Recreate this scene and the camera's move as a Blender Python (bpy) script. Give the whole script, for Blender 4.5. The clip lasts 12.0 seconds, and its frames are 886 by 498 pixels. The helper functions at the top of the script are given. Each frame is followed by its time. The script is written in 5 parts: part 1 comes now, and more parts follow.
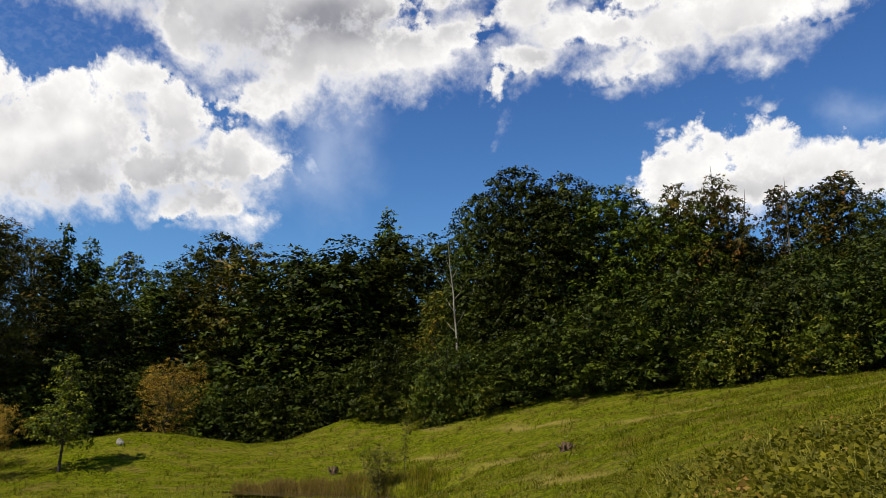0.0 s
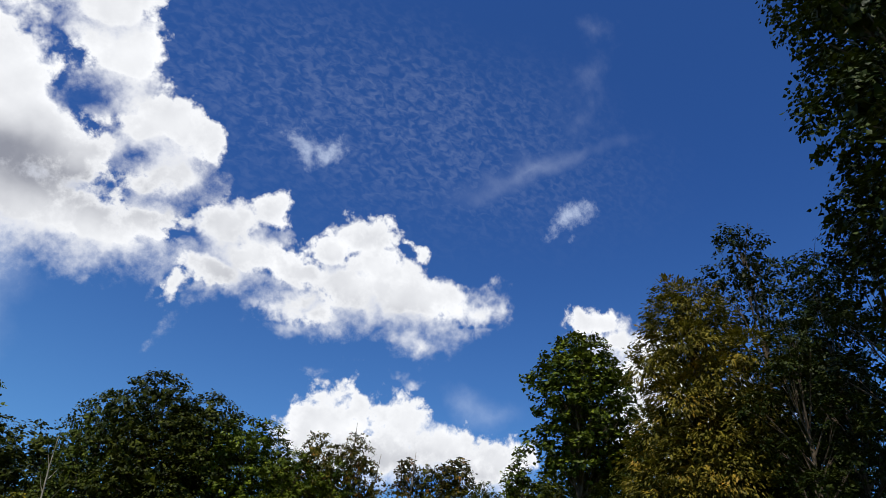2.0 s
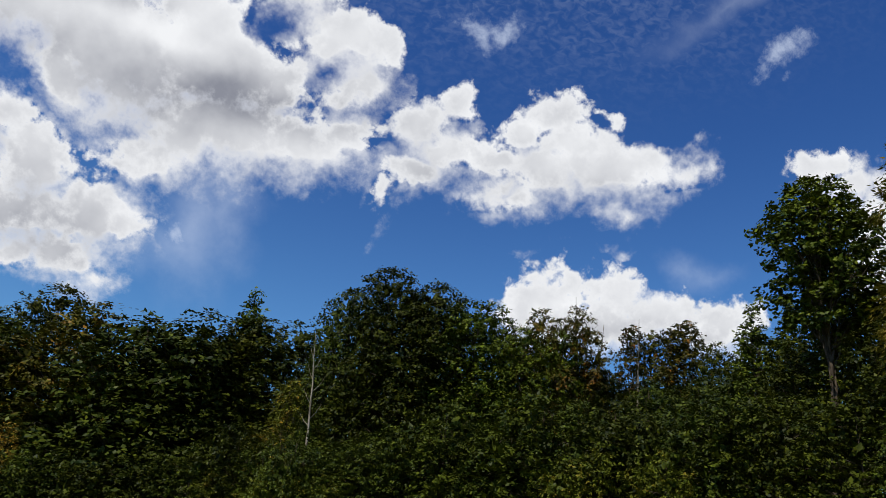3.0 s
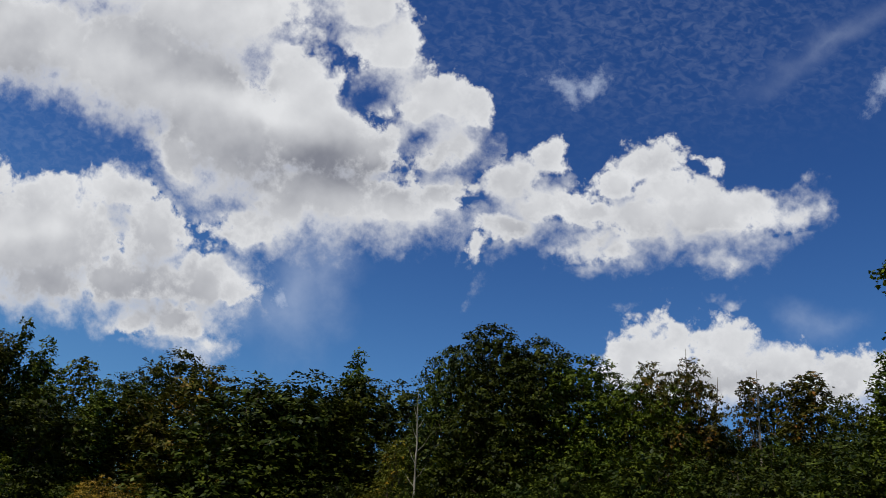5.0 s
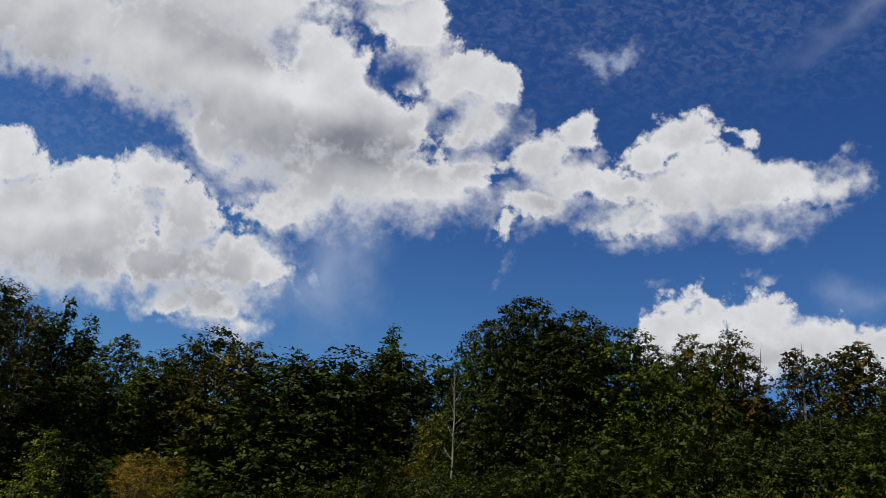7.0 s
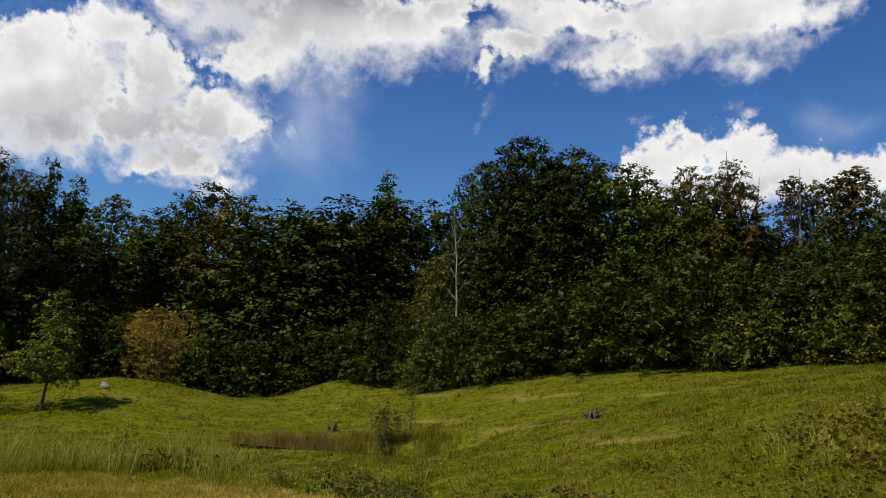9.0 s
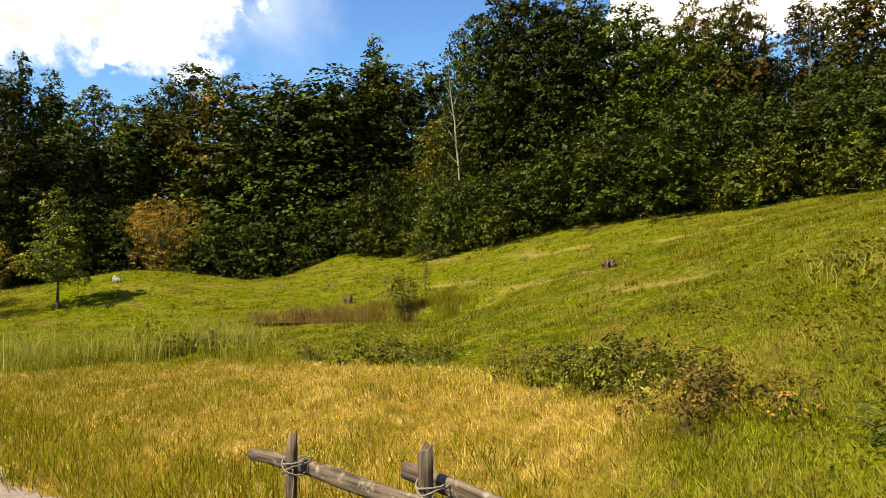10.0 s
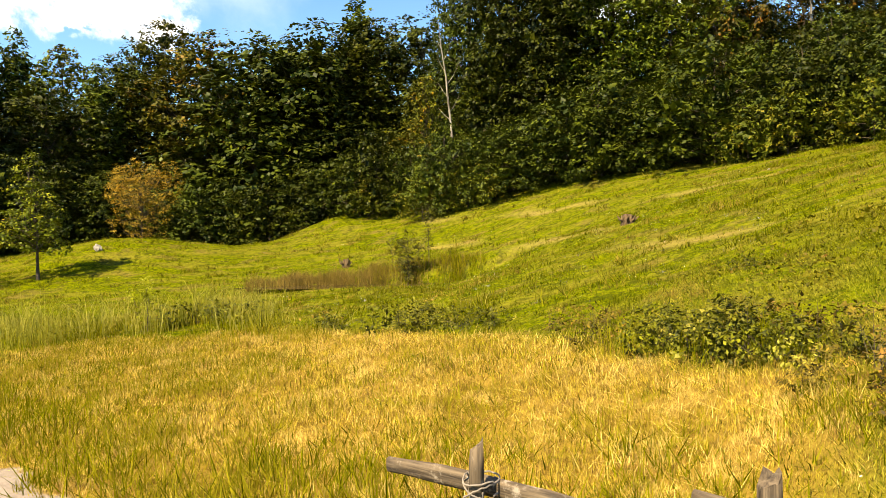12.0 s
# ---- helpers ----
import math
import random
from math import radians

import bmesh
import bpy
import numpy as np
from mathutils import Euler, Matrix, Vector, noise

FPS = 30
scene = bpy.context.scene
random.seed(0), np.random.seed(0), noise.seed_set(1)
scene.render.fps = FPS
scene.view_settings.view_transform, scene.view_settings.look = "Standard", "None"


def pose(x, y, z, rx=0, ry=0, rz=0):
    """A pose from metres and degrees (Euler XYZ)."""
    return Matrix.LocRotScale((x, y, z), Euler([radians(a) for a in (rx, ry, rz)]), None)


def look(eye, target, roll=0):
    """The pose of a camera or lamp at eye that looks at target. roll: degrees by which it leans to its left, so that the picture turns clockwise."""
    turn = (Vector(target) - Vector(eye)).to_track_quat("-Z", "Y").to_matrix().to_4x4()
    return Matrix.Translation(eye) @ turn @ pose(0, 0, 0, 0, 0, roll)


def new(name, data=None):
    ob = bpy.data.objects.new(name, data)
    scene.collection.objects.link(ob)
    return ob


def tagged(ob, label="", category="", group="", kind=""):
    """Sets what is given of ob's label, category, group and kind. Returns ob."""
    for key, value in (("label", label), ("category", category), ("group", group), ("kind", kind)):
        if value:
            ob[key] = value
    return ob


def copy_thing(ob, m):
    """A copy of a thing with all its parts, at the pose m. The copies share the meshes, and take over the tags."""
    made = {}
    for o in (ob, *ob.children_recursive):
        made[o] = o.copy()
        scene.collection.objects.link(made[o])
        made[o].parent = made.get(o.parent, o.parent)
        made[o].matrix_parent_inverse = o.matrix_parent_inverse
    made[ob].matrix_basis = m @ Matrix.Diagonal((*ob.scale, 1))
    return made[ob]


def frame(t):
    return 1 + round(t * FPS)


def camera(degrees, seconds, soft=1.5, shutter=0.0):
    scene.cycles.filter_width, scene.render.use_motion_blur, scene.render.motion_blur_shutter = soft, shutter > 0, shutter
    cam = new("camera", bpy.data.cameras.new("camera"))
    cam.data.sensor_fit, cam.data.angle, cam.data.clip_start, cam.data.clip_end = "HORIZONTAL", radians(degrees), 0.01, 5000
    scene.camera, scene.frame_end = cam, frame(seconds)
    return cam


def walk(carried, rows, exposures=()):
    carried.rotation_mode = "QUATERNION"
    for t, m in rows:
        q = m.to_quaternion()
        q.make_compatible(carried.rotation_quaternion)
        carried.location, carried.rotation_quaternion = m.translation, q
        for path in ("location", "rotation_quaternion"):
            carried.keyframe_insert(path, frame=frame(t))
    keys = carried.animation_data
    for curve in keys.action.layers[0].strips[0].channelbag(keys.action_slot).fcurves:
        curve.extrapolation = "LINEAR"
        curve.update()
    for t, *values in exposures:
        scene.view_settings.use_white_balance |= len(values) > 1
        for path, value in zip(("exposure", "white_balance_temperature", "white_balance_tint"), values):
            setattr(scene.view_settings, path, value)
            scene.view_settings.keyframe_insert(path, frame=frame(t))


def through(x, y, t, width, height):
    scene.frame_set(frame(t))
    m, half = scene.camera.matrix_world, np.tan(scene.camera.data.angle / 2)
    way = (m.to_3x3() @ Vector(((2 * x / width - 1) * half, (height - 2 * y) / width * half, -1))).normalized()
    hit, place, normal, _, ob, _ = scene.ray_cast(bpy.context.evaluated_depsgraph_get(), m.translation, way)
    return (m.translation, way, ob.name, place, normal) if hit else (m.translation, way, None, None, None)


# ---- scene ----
cam = camera(65.47, 12.0, soft=0.65)
PATH = [
    (0.0, look((0.000, 0.000, 1.650), (0.000, 9.763, 3.870), 0.00)),
    (0.5, look((0.034, 0.206, 1.566), (0.887, 9.470, 5.233), 5.58)),
    (1.0, look((-0.197, 0.203, 1.506), (2.007, 8.829, 6.058), 8.32)),
    (1.5, look((-0.202, 0.195, 1.548), (3.484, 7.821, 6.864), 6.04)),
    (2.0, look((-0.395, -0.029, 1.412), (3.565, 7.311, 6.929), 6.09)),
    (2.5, look((-0.596, -0.062, 1.266), (2.452, 8.315, 5.799), 7.30)),
    (3.0, look((-0.582, 0.128, 1.307), (1.210, 9.230, 5.042), 5.97)),
    (3.2, look((-0.599, 0.167, 1.328), (0.664, 9.312, 5.171), 5.34)),
    (4.8, look((-0.695, 0.129, 1.238), (-0.134, 9.014, 5.792), 7.29)),
    (5.0, look((-0.712, 0.143, 1.215), (-0.407, 9.146, 5.556), 7.38)),
    (5.5, look((-0.810, 0.141, 1.107), (-1.074, 9.561, 4.451), 6.31)),
    (6.0, look((-0.873, 0.154, 1.212), (-0.890, 9.614, 4.455), 3.75)),
    (6.5, look((-0.905, 0.359, 1.166), (-1.633, 9.471, 5.222), 4.55)),
    (7.0, look((-0.950, 0.566, 1.063), (-1.032, 9.727, 5.070), 7.57)),
    (7.2, look((-1.031, 0.637, 1.049), (-0.756, 9.837, 4.957), 7.12)),
    (8.8, look((-1.818, 1.023, 0.976), (-1.365, 10.636, 3.696), 4.24)),
    (9.0, look((-1.812, 1.172, 0.977), (-1.417, 10.975, 2.913), 4.03)),
    (9.5, look((-2.007, 1.505, 0.951), (-1.806, 11.462, 1.857), 2.09)),
    (10.0, look((-2.124, 1.834, 0.889), (-1.623, 11.821, 0.925), -1.10)),
    (10.5, look((-2.317, 2.149, 0.866), (-1.693, 12.122, 0.492), -0.43)),
    (11.0, look((-2.475, 2.442, 0.848), (-2.045, 12.432, 0.775), 0.38)),
    (11.5, look((-2.718, 2.692, 0.814), (-1.966, 12.664, 0.818), -0.68)),
    (12.0, look((-3.063, 2.913, 0.835), (-2.233, 12.865, 0.308), -2.31)),
]
EXPOSURES = [(0.0, 0.13, 6550, 10), (0.5, -0.22, 6350, 10), (1.0, -0.26, 6250, 10), (1.5, -0.05, 6200, 10), (2.0, 0.1, 6200, 10), (2.5, -0.08, 6200, 10),
             (3.2, -0.06, 6200, 10), (5.0, -0.32, 6200, 10), (5.5, -0.42, 6200, 10), (6.0, -0.18, 6200, 10), (7.0, -0.36, 6200, 10), (8.8, -0.2, 6300, 10), (9.0, -0.03, 6450, 10),
             (9.5, 0.65, 6950, 10), (10.0, 1.06, 7650, 10), (10.5, 1.38, 8350, 10), (12.0, 1.55, 8750, 10)]
walk(cam, PATH, EXPOSURES)

# ---- sky, clouds and sun ----
SUN_AZ, SUN_EL = radians(-128.0), radians(53.0)   # azimuth from +y towards +x
SUN_DIR = Vector((math.sin(SUN_AZ) * math.cos(SUN_EL), math.cos(SUN_AZ) * math.cos(SUN_EL), math.sin(SUN_EL)))
SKY_STRENGTH = 0.064

# clouds: ellipses (centre u, v, half sizes, turn) on a plane touching the sky ahead
LEFT_CUMULUS = [(-0.779, -0.081, 0.228, 0.099, 4), (-1.035, -0.08, 0.221, 0.149, 4), (-0.846, 0.027, 0.062, 0.047, 3),
                (-0.741, -0.012, 0.107, 0.04, 3), (-0.605, -0.001, 0.068, 0.047, 3), (-0.544, -0.053, 0.065, 0.061, 4),
                (-0.565, -0.124, 0.141, 0.049, 4), (-0.463, -0.112, 0.057, 0.052, 4), (-0.419, -0.118, 0.033, 0.036, 4),
                (-0.484, -0.175, 0.06, 0.037, 5), (-0.553, -0.19, 0.058, 0.025, 5), (-0.45, -0.217, 0.037, 0.018, 5),
                (-0.728, -0.141, 0.167, 0.047, 4)]
GREAT_CUMULUS = [(-0.777, 0.246, 0.26, 0.077, -8), (-1.027, 0.257, 0.205, 0.085, 1), (-0.549, 0.201, 0.218, 0.094, -17),
                 (-0.471, 0.287, 0.178, 0.091, 1), (-0.437, 0.112, 0.168, 0.081, -21), (-0.296, 0.106, 0.142, 0.091, -12),
                 (-0.309, 0.184, 0.094, 0.07, -27), (-0.266, 0.024, 0.163, 0.06, 1), (-0.164, 0.03, 0.079, 0.049, 3),
                 (-0.1, 0.039, 0.04, 0.031, 3), (-0.351, -0.01, 0.097, 0.038, 4), (-0.503, 0.071, 0.08, 0.04, -34),
                 (-0.628, 0.351, 0.305, 0.075, 1), (-0.43, -0.036, 0.04, 0.017, -6)]
TORN_CUMULUS = [(-0.136, 0.178, 0.078, 0.052, -17), (-0.202, 0.252, 0.058, 0.046, -8), (-0.074, 0.168, 0.032, 0.038, 2),
                (-0.111, 0.115, 0.05, 0.028, 17), (-0.231, 0.316, 0.058, 0.048, 1)]
MIDDLE_CUMULUS = [(-0.011, 0.075, 0.048, 0.047, 3), (0.035, 0.103, 0.041, 0.029, 3), (0.032, 0.036, 0.07, 0.034, 3),
                  (-0.013, -0.007, 0.048, 0.028, 4), (0.081, 0.031, 0.035, 0.019, 3), (-0.053, -0.043, 0.011, 0.026, 4),
                  (-0.058, 0.061, 0.031, 0.016, 3), (0.1, 0.024, 0.055, 0.03, 3)]
RIGHT_CUMULUS = [(0.19, 0.1, 0.062, 0.037, 3), (0.146, 0.076, 0.038, 0.035, 3), (0.263, 0.031, 0.096, 0.047, 3), (0.174, 0.013, 0.069, 0.043, 4),
                 (0.335, 0.053, 0.065, 0.029, 12), (0.385, 0.069, 0.03, 0.018, 25), (0.139, -0.029, 0.062, 0.022, 4),
                 (0.302, -0.03, 0.024, 0.014, 4), (0.103, -0.021, 0.031, 0.019, 4), (0.25, 0.104, 0.03, 0.014, 3), (0.21, 0.06, 0.075, 0.036, 0)]
LOW_CUMULUS = [(0.195, -0.15, 0.065, 0.039, 5), (0.166, -0.171, 0.054, 0.034, 5), (0.233, -0.141, 0.038, 0.024, 5), (0.317, -0.141, 0.058, 0.043, 5),
               (0.384, -0.158, 0.08, 0.041, 5), (0.471, -0.161, 0.078, 0.04, 5), (0.283, -0.188, 0.158, 0.036, 5), (0.586, 0.09, 0.06, 0.027, 17),
               (0.648, 0.066, 0.05, 0.036, 12), (0.728, -0.001, 0.071, 0.111, 12), (0.901, -0.043, 0.162, 0.086, 11)]
HOLES = [(-0.219, 0.187, 0.03, 0.028, 2), (-0.058, 0.027, 0.02, 0.012, -17), (-0.153, 0.121, 0.028, 0.016, 32)]
# grey (above zero) and bright (below zero) passages within the heap clouds, the last number saying how much
PASSAGES = [(-0.26, 0.072, 0.162, 0.04, 0, 0.95), (-0.335, 0.025, 0.131, 0.046, 3, 0.4), (-0.678, 0.145, 0.217, 0.037, -11, 0.6),
            (-0.825, 0.227, 0.117, 0.044, 2, 0.4), (-0.514, 0.226, 0.099, 0.036, -22, 0.55), (-0.431, 0.188, 0.053, 0.022, -7, 0.4),
            (-0.39, 0.148, 0.062, 0.017, 2, -0.5), (-0.188, 0.012, 0.109, 0.023, 3, -0.2), (-0.8, -0.02, 0.079, 0.032, 3, 0.25),
            (-0.624, -0.071, 0.133, 0.037, 4, 0.35), (-0.787, -0.15, 0.189, 0.038, 4, 0.6), (-0.536, -0.14, 0.103, 0.037, 4, 0.5),
            (-0.469, -0.188, 0.074, 0.025, 5, 0.45), (-0.73, -0.065, 0.059, 0.016, 4, -0.35), (0.133, 0.042, 0.046, 0.019, 3, 0.35),
            (0.205, 0.093, 0.053, 0.019, -7, 0.3), (0.252, -0.012, 0.142, 0.026, 4, 0.5), (0.004, -0.01, 0.064, 0.024, 4, 0.45),
            (0.298, -0.192, 0.209, 0.019, 5, 0.5)]
SMALL_PUFFS = [(0.081, 0.213, 0.02, 0.014, 2), (0.046, 0.22, 0.028, 0.011, -18), (-0.345, -0.129, 0.028, 0.021, -15),
               (0.502, 0.226, 0.038, 0.02, 37), (0.059, 0.205, 0.032, 0.015, -25), (0.091, 0.213, 0.022, 0.018, 15)]
WISPS = [(-0.306, -0.109, 0.061, 0.104, -13), (-0.26, -0.072, 0.039, 0.051, -16), (0.42, -0.078, 0.021, 0.019, 4), (0.443, -0.092, 0.028, 0.023, 5),
         (0.416, 0.3, 0.102, 0.011, 38), (0.449, -0.085, 0.037, 0.017, -8), (-0.334, -0.149, 0.084, 0.045, 1)]
FAINT = [(0.475, 0.44, 0.04, 0.07, -10), (0.457, 0.547, 0.035, 0.025, 20)]
MACKEREL = [(0.177, 0.287, 0.365, 0.132, 6), (-0.734, 0.082, 0.182, 0.067, -11), (-0.064, 0.256, 0.24, 0.047, 2)]


class Nodes:
    """Short hand for building a node tree."""

    def __init__(self, tree):
        self.tree = tree
        tree.nodes.clear()

    def add(self, kind, **values):
        node = self.tree.nodes.new(kind)
        for key, value in values.items():
            if key in node.inputs:
                self.put(node.inputs[key], value)
        return node

    def put(self, socket, value):
        if isinstance(value, bpy.types.NodeSocket):
            self.tree.links.new(value, socket)
        else:
            socket.default_value = value

    def math(self, op, a, b=0.0, c=0.0, clamp=False):
        node = self.tree.nodes.new("ShaderNodeMath")
        node.operation, node.use_clamp = op, clamp
        for socket, value in zip(node.inputs, (a, b, c)):
            self.put(socket, value)
        return node.outputs[0]

    def vec(self, op, a, b=(0, 0, 0)):
        node = self.tree.nodes.new("ShaderNodeVectorMath")
        node.operation = op
        self.put(node.inputs[0], a)
        self.put(node.inputs[1], b)
        return node.outputs["Value"] if op in ("DOT_PRODUCT", "LENGTH") else node.outputs["Vector"]

    def scaled(self, a, k):
        node = self.tree.nodes.new("ShaderNodeVectorMath")
        node.operation = "SCALE"
        self.put(node.inputs[0], a)
        self.put(node.inputs["Scale"], k)
        return node.outputs["Vector"]

    def noise(self, vector, scale, detail=4.0, rough=0.55, out="Fac", distortion=0.0):
        node = self.tree.nodes.new("ShaderNodeTexNoise")
        for key, value in (("Vector", vector), ("Scale", scale), ("Detail", detail), ("Roughness", rough), ("Distortion", distortion)):
            self.put(node.inputs[key], value)
        return node.outputs[out]

    def ramp(self, x, lo, hi, a=0.0, b=1.0):
        node = self.tree.nodes.new("ShaderNodeMapRange")
        node.interpolation_type = "SMOOTHSTEP"
        for key, value in (("Value", x), ("From Min", lo), ("From Max", hi), ("To Min", a), ("To Max", b)):
            self.put(node.inputs[key], value)
        return node.outputs[0]

    def mix(self, fac, a, b, blend="MIX"):
        node = self.tree.nodes.new("ShaderNodeMix")
        node.data_type, node.blend_type = "RGBA", blend
        self.put(node.inputs[0], fac)
        for socket, value in ((node.inputs[6], a), (node.inputs[7], b)):
            self.put(socket, (*value, 1.0) if isinstance(value, tuple) and len(value) == 3 else value)
        return node.outputs[2]


def build_sky():
    world = bpy.data.worlds.new("sky")
    scene.world = world
    world.use_nodes = True
    n = Nodes(world.node_tree)
    sky = n.tree.nodes.new("ShaderNodeTexSky")
    sky.sky_type, sky.sun_disc = "NISHITA", False
    sky.sun_elevation, sky.sun_rotation = SUN_EL, SUN_AZ
    sky.air_density, sky.dust_density, sky.ozone_density = 1.0, 0.8, 3.0
    way = n.tree.nodes.new("ShaderNodeTexCoord").outputs["Generated"]
    az, el = radians(8), radians(28)
    ahead = (math.sin(az) * math.cos(el), math.cos(az) * math.cos(el), math.sin(el))
    right = (math.cos(az), -math.sin(az), 0.0)
    up = tuple(Vector(right).cross(Vector(ahead)))
    depth = n.math("MAXIMUM", n.vec("DOT_PRODUCT", way, ahead), 0.05)
    u = n.math("DIVIDE", n.vec("DOT_PRODUCT", way, right), depth)
    v = n.math("DIVIDE", n.vec("DOT_PRODUCT", way, up), depth)
    at = n.tree.nodes.new("ShaderNodeCombineXYZ")
    n.put(at.inputs[0], u)
    n.put(at.inputs[1], v)
    plane = at.outputs[0]

    def askew(where):
        """Turned in space, so that no grain follows the axes."""
        m = n.tree.nodes.new("ShaderNodeMapping")
        n.put(m.inputs[0], where)
        m.inputs["Location"].default_value, m.inputs["Rotation"].default_value = (3.1, 1.7, 0.377), (0.62, 0.47, 0.81)
        return m.outputs[0]

    flat = askew(plane)
    # slow and quick bending of the outlines
    slow = n.scaled(n.vec("SUBTRACT", n.noise(flat, 7.0, 2.0, 0.5, "Color"), (0.5, 0.5, 0.5)), 0.09)
    quick = n.scaled(n.vec("SUBTRACT", n.noise(flat, 26.0, 5.0, 0.6, "Color"), (0.5, 0.5, 0.5)), 0.034)
    bent = n.vec("MULTIPLY", n.vec("ADD", plane, n.vec("ADD", slow, quick)), (1.0, 1.0, 0.0))

    chain = [None]

    def union(shapes, soft, where):
        total = None
        for cu, cv, a, b, turn in shapes:
            m = n.tree.nodes.new("ShaderNodeMapping")
            m.vector_type = "TEXTURE"
            # each ellipse waits for the one before it, which keeps few values alive at once
            n.put(m.inputs[0], where if chain[0] is None else n.vec("ADD", where, n.vec("MULTIPLY", chain[0], (0.0, 0.0, 1e-7))))
            m.inputs["Location"].default_value = (cu, cv, 0)
            m.inputs["Rotation"].default_value = (0, 0, radians(turn))
            m.inputs["Scale"].default_value = (a, b, 1)
            # distance in units of the half size, made comparable between large and small ellipses
            d = n.math("MULTIPLY", n.math("SUBTRACT", n.vec("LENGTH", m.outputs[0]), 1.0), min(a, b) ** 0.6)
            total = d if total is None else n.math("SMOOTH_MIN", total, d, soft)
            chain[0] = total
        return total

    puffs = n.noise(flat, 20.0, 8.0, 0.6)
    fine = n.noise(flat, 55.0, 6.0, 0.65)
    curls = n.math("ABSOLUTE", n.math("SUBTRACT", n.math("MULTIPLY", n.noise(flat, 24.0, 4.0, 0.5), 2.0), 1.0))
    heaps = (LEFT_CUMULUS, GREAT_CUMULUS, TORN_CUMULUS, MIDDLE_CUMULUS, RIGHT_CUMULUS, LOW_CUMULUS)

    def nearest(where):
        total = None
        for shapes in heaps:
            g = union(shapes, 0.03, where)
            total = g if total is None else n.math("MINIMUM", total, g)
        return total

    inside = nearest(bent)
    inside = n.math("SMOOTH_MAX", inside, n.math("MULTIPLY", union(HOLES, 0.01, bent), -1.0), 0.03)
    above = nearest(n.vec("ADD", n.vec("MULTIPLY", n.vec("ADD", plane, slow), (1.0, 1.0, 0.0)), (-0.012, 0.045, 0.0)))
    under = n.ramp(n.math("SUBTRACT", inside, above), -0.01, 0.07)
    # curled heads above, torn and thinning edges below
    ragged = n.math("ADD", n.math("ADD", inside, 0.012), n.math("MULTIPLY", n.math("SUBTRACT", puffs, 0.5), 0.2))
    ragged = n.math("ADD", ragged, n.math("MULTIPLY", n.math("SUBTRACT", fine, 0.5), 0.15))
    ragged = n.math("SUBTRACT", ragged, n.math("MULTIPLY", n.math("SUBTRACT", curls, 0.25), 0.09))
    loose = n.math("ADD", 0.034, n.math("MULTIPLY", n.math("MAXIMUM", under, n.ramp(n.noise(flat, 5.0, 3.0), 0.48, 0.7, 0.0, 0.8)), 0.1))
    cover = n.ramp(n.math("DIVIDE", ragged, loose), 0.9, -0.7)
    # light and dark within the heap clouds
    drift = n.vec("MULTIPLY", n.vec("ADD", plane, n.vec("ADD", slow, n.scaled(quick, 0.5))), (1.0, 1.0, 0.0))
    dim = 0.19
    for cu, cv, a, b, turn, much in PASSAGES:
        m = n.tree.nodes.new("ShaderNodeMapping")
        m.vector_type = "TEXTURE"
        n.put(m.inputs[0], n.vec("ADD", drift, n.vec("MULTIPLY", chain[0], (0.0, 0.0, 1e-7))))
        m.inputs["Location"].default_value = (cu, cv, 0)
        m.inputs["Rotation"].default_value = (0, 0, radians(turn))
        m.inputs["Scale"].default_value = (a, b, 1)
        fall = n.math("POWER", 0.5, n.vec("DOT_PRODUCT", m.outputs[0], m.outputs[0]))
        dim = n.math("MULTIPLY_ADD", fall, 0.66 * much, dim)
        chain[0] = dim
    body = n.ramp(ragged, 0.0, -0.1, 0.25, 1.0)
    relief = n.math("SUBTRACT", n.noise(flat, 13.0, 5.0, 0.5), n.noise(askew(n.vec("ADD", plane, (-0.014, 0.018, 0.0))), 13.0, 5.0, 0.5))
    soft_blotch = n.math("MULTIPLY", n.math("SUBTRACT", n.noise(flat, 6.0, 4.0, 0.55), 0.5), 0.5)
    dim = n.math("MULTIPLY", n.math("ADD", dim, soft_blotch), body)
    dim = n.math("ADD", dim, n.math("MULTIPLY", relief, 0.55), clamp=True)
    heap = n.mix(dim, (1.0, 0.985, 0.965), (0.29, 0.295, 0.335))
    # thin high cloud
    veil = n.ramp(n.math("ADD", union(WISPS, 0.02, bent), n.math("MULTIPLY", n.math("SUBTRACT", puffs, 0.5), 0.16)), 0.1, -0.32, 0.0, 0.5)
    puffy = n.ramp(n.math("ADD", union(SMALL_PUFFS, 0.01, bent), n.math("MULTIPLY", n.math("SUBTRACT", fine, 0.5), 0.3)), 0.06, -0.14, 0.0, 0.6)
    veil = n.math("MAXIMUM", veil, puffy)
    faint = n.ramp(n.math("ADD", union(FAINT, 0.02, bent), n.math("MULTIPLY", n.math("SUBTRACT", puffs, 0.5), 0.6)), 0.06, -0.4, 0.0, 0.12)
    veil = n.math("MAXIMUM", veil, faint)
    ripple = n.tree.nodes.new("ShaderNodeTexNoise")
    m = n.tree.nodes.new("ShaderNodeMapping")
    m.inputs["Rotation"].default_value, m.inputs["Scale"].default_value = (0, 0, radians(25)), (75.0, 110.0, 1.0)
    n.put(m.inputs[0], n.vec("ADD", plane, (0.0, 0.0, 0.37)))
    n.put(ripple.inputs["Vector"], m.outputs[0])
    for key, value in (("Scale", 1.0), ("Detail", 2.0), ("Distortion", 0.6)):
        ripple.inputs[key].default_value = value
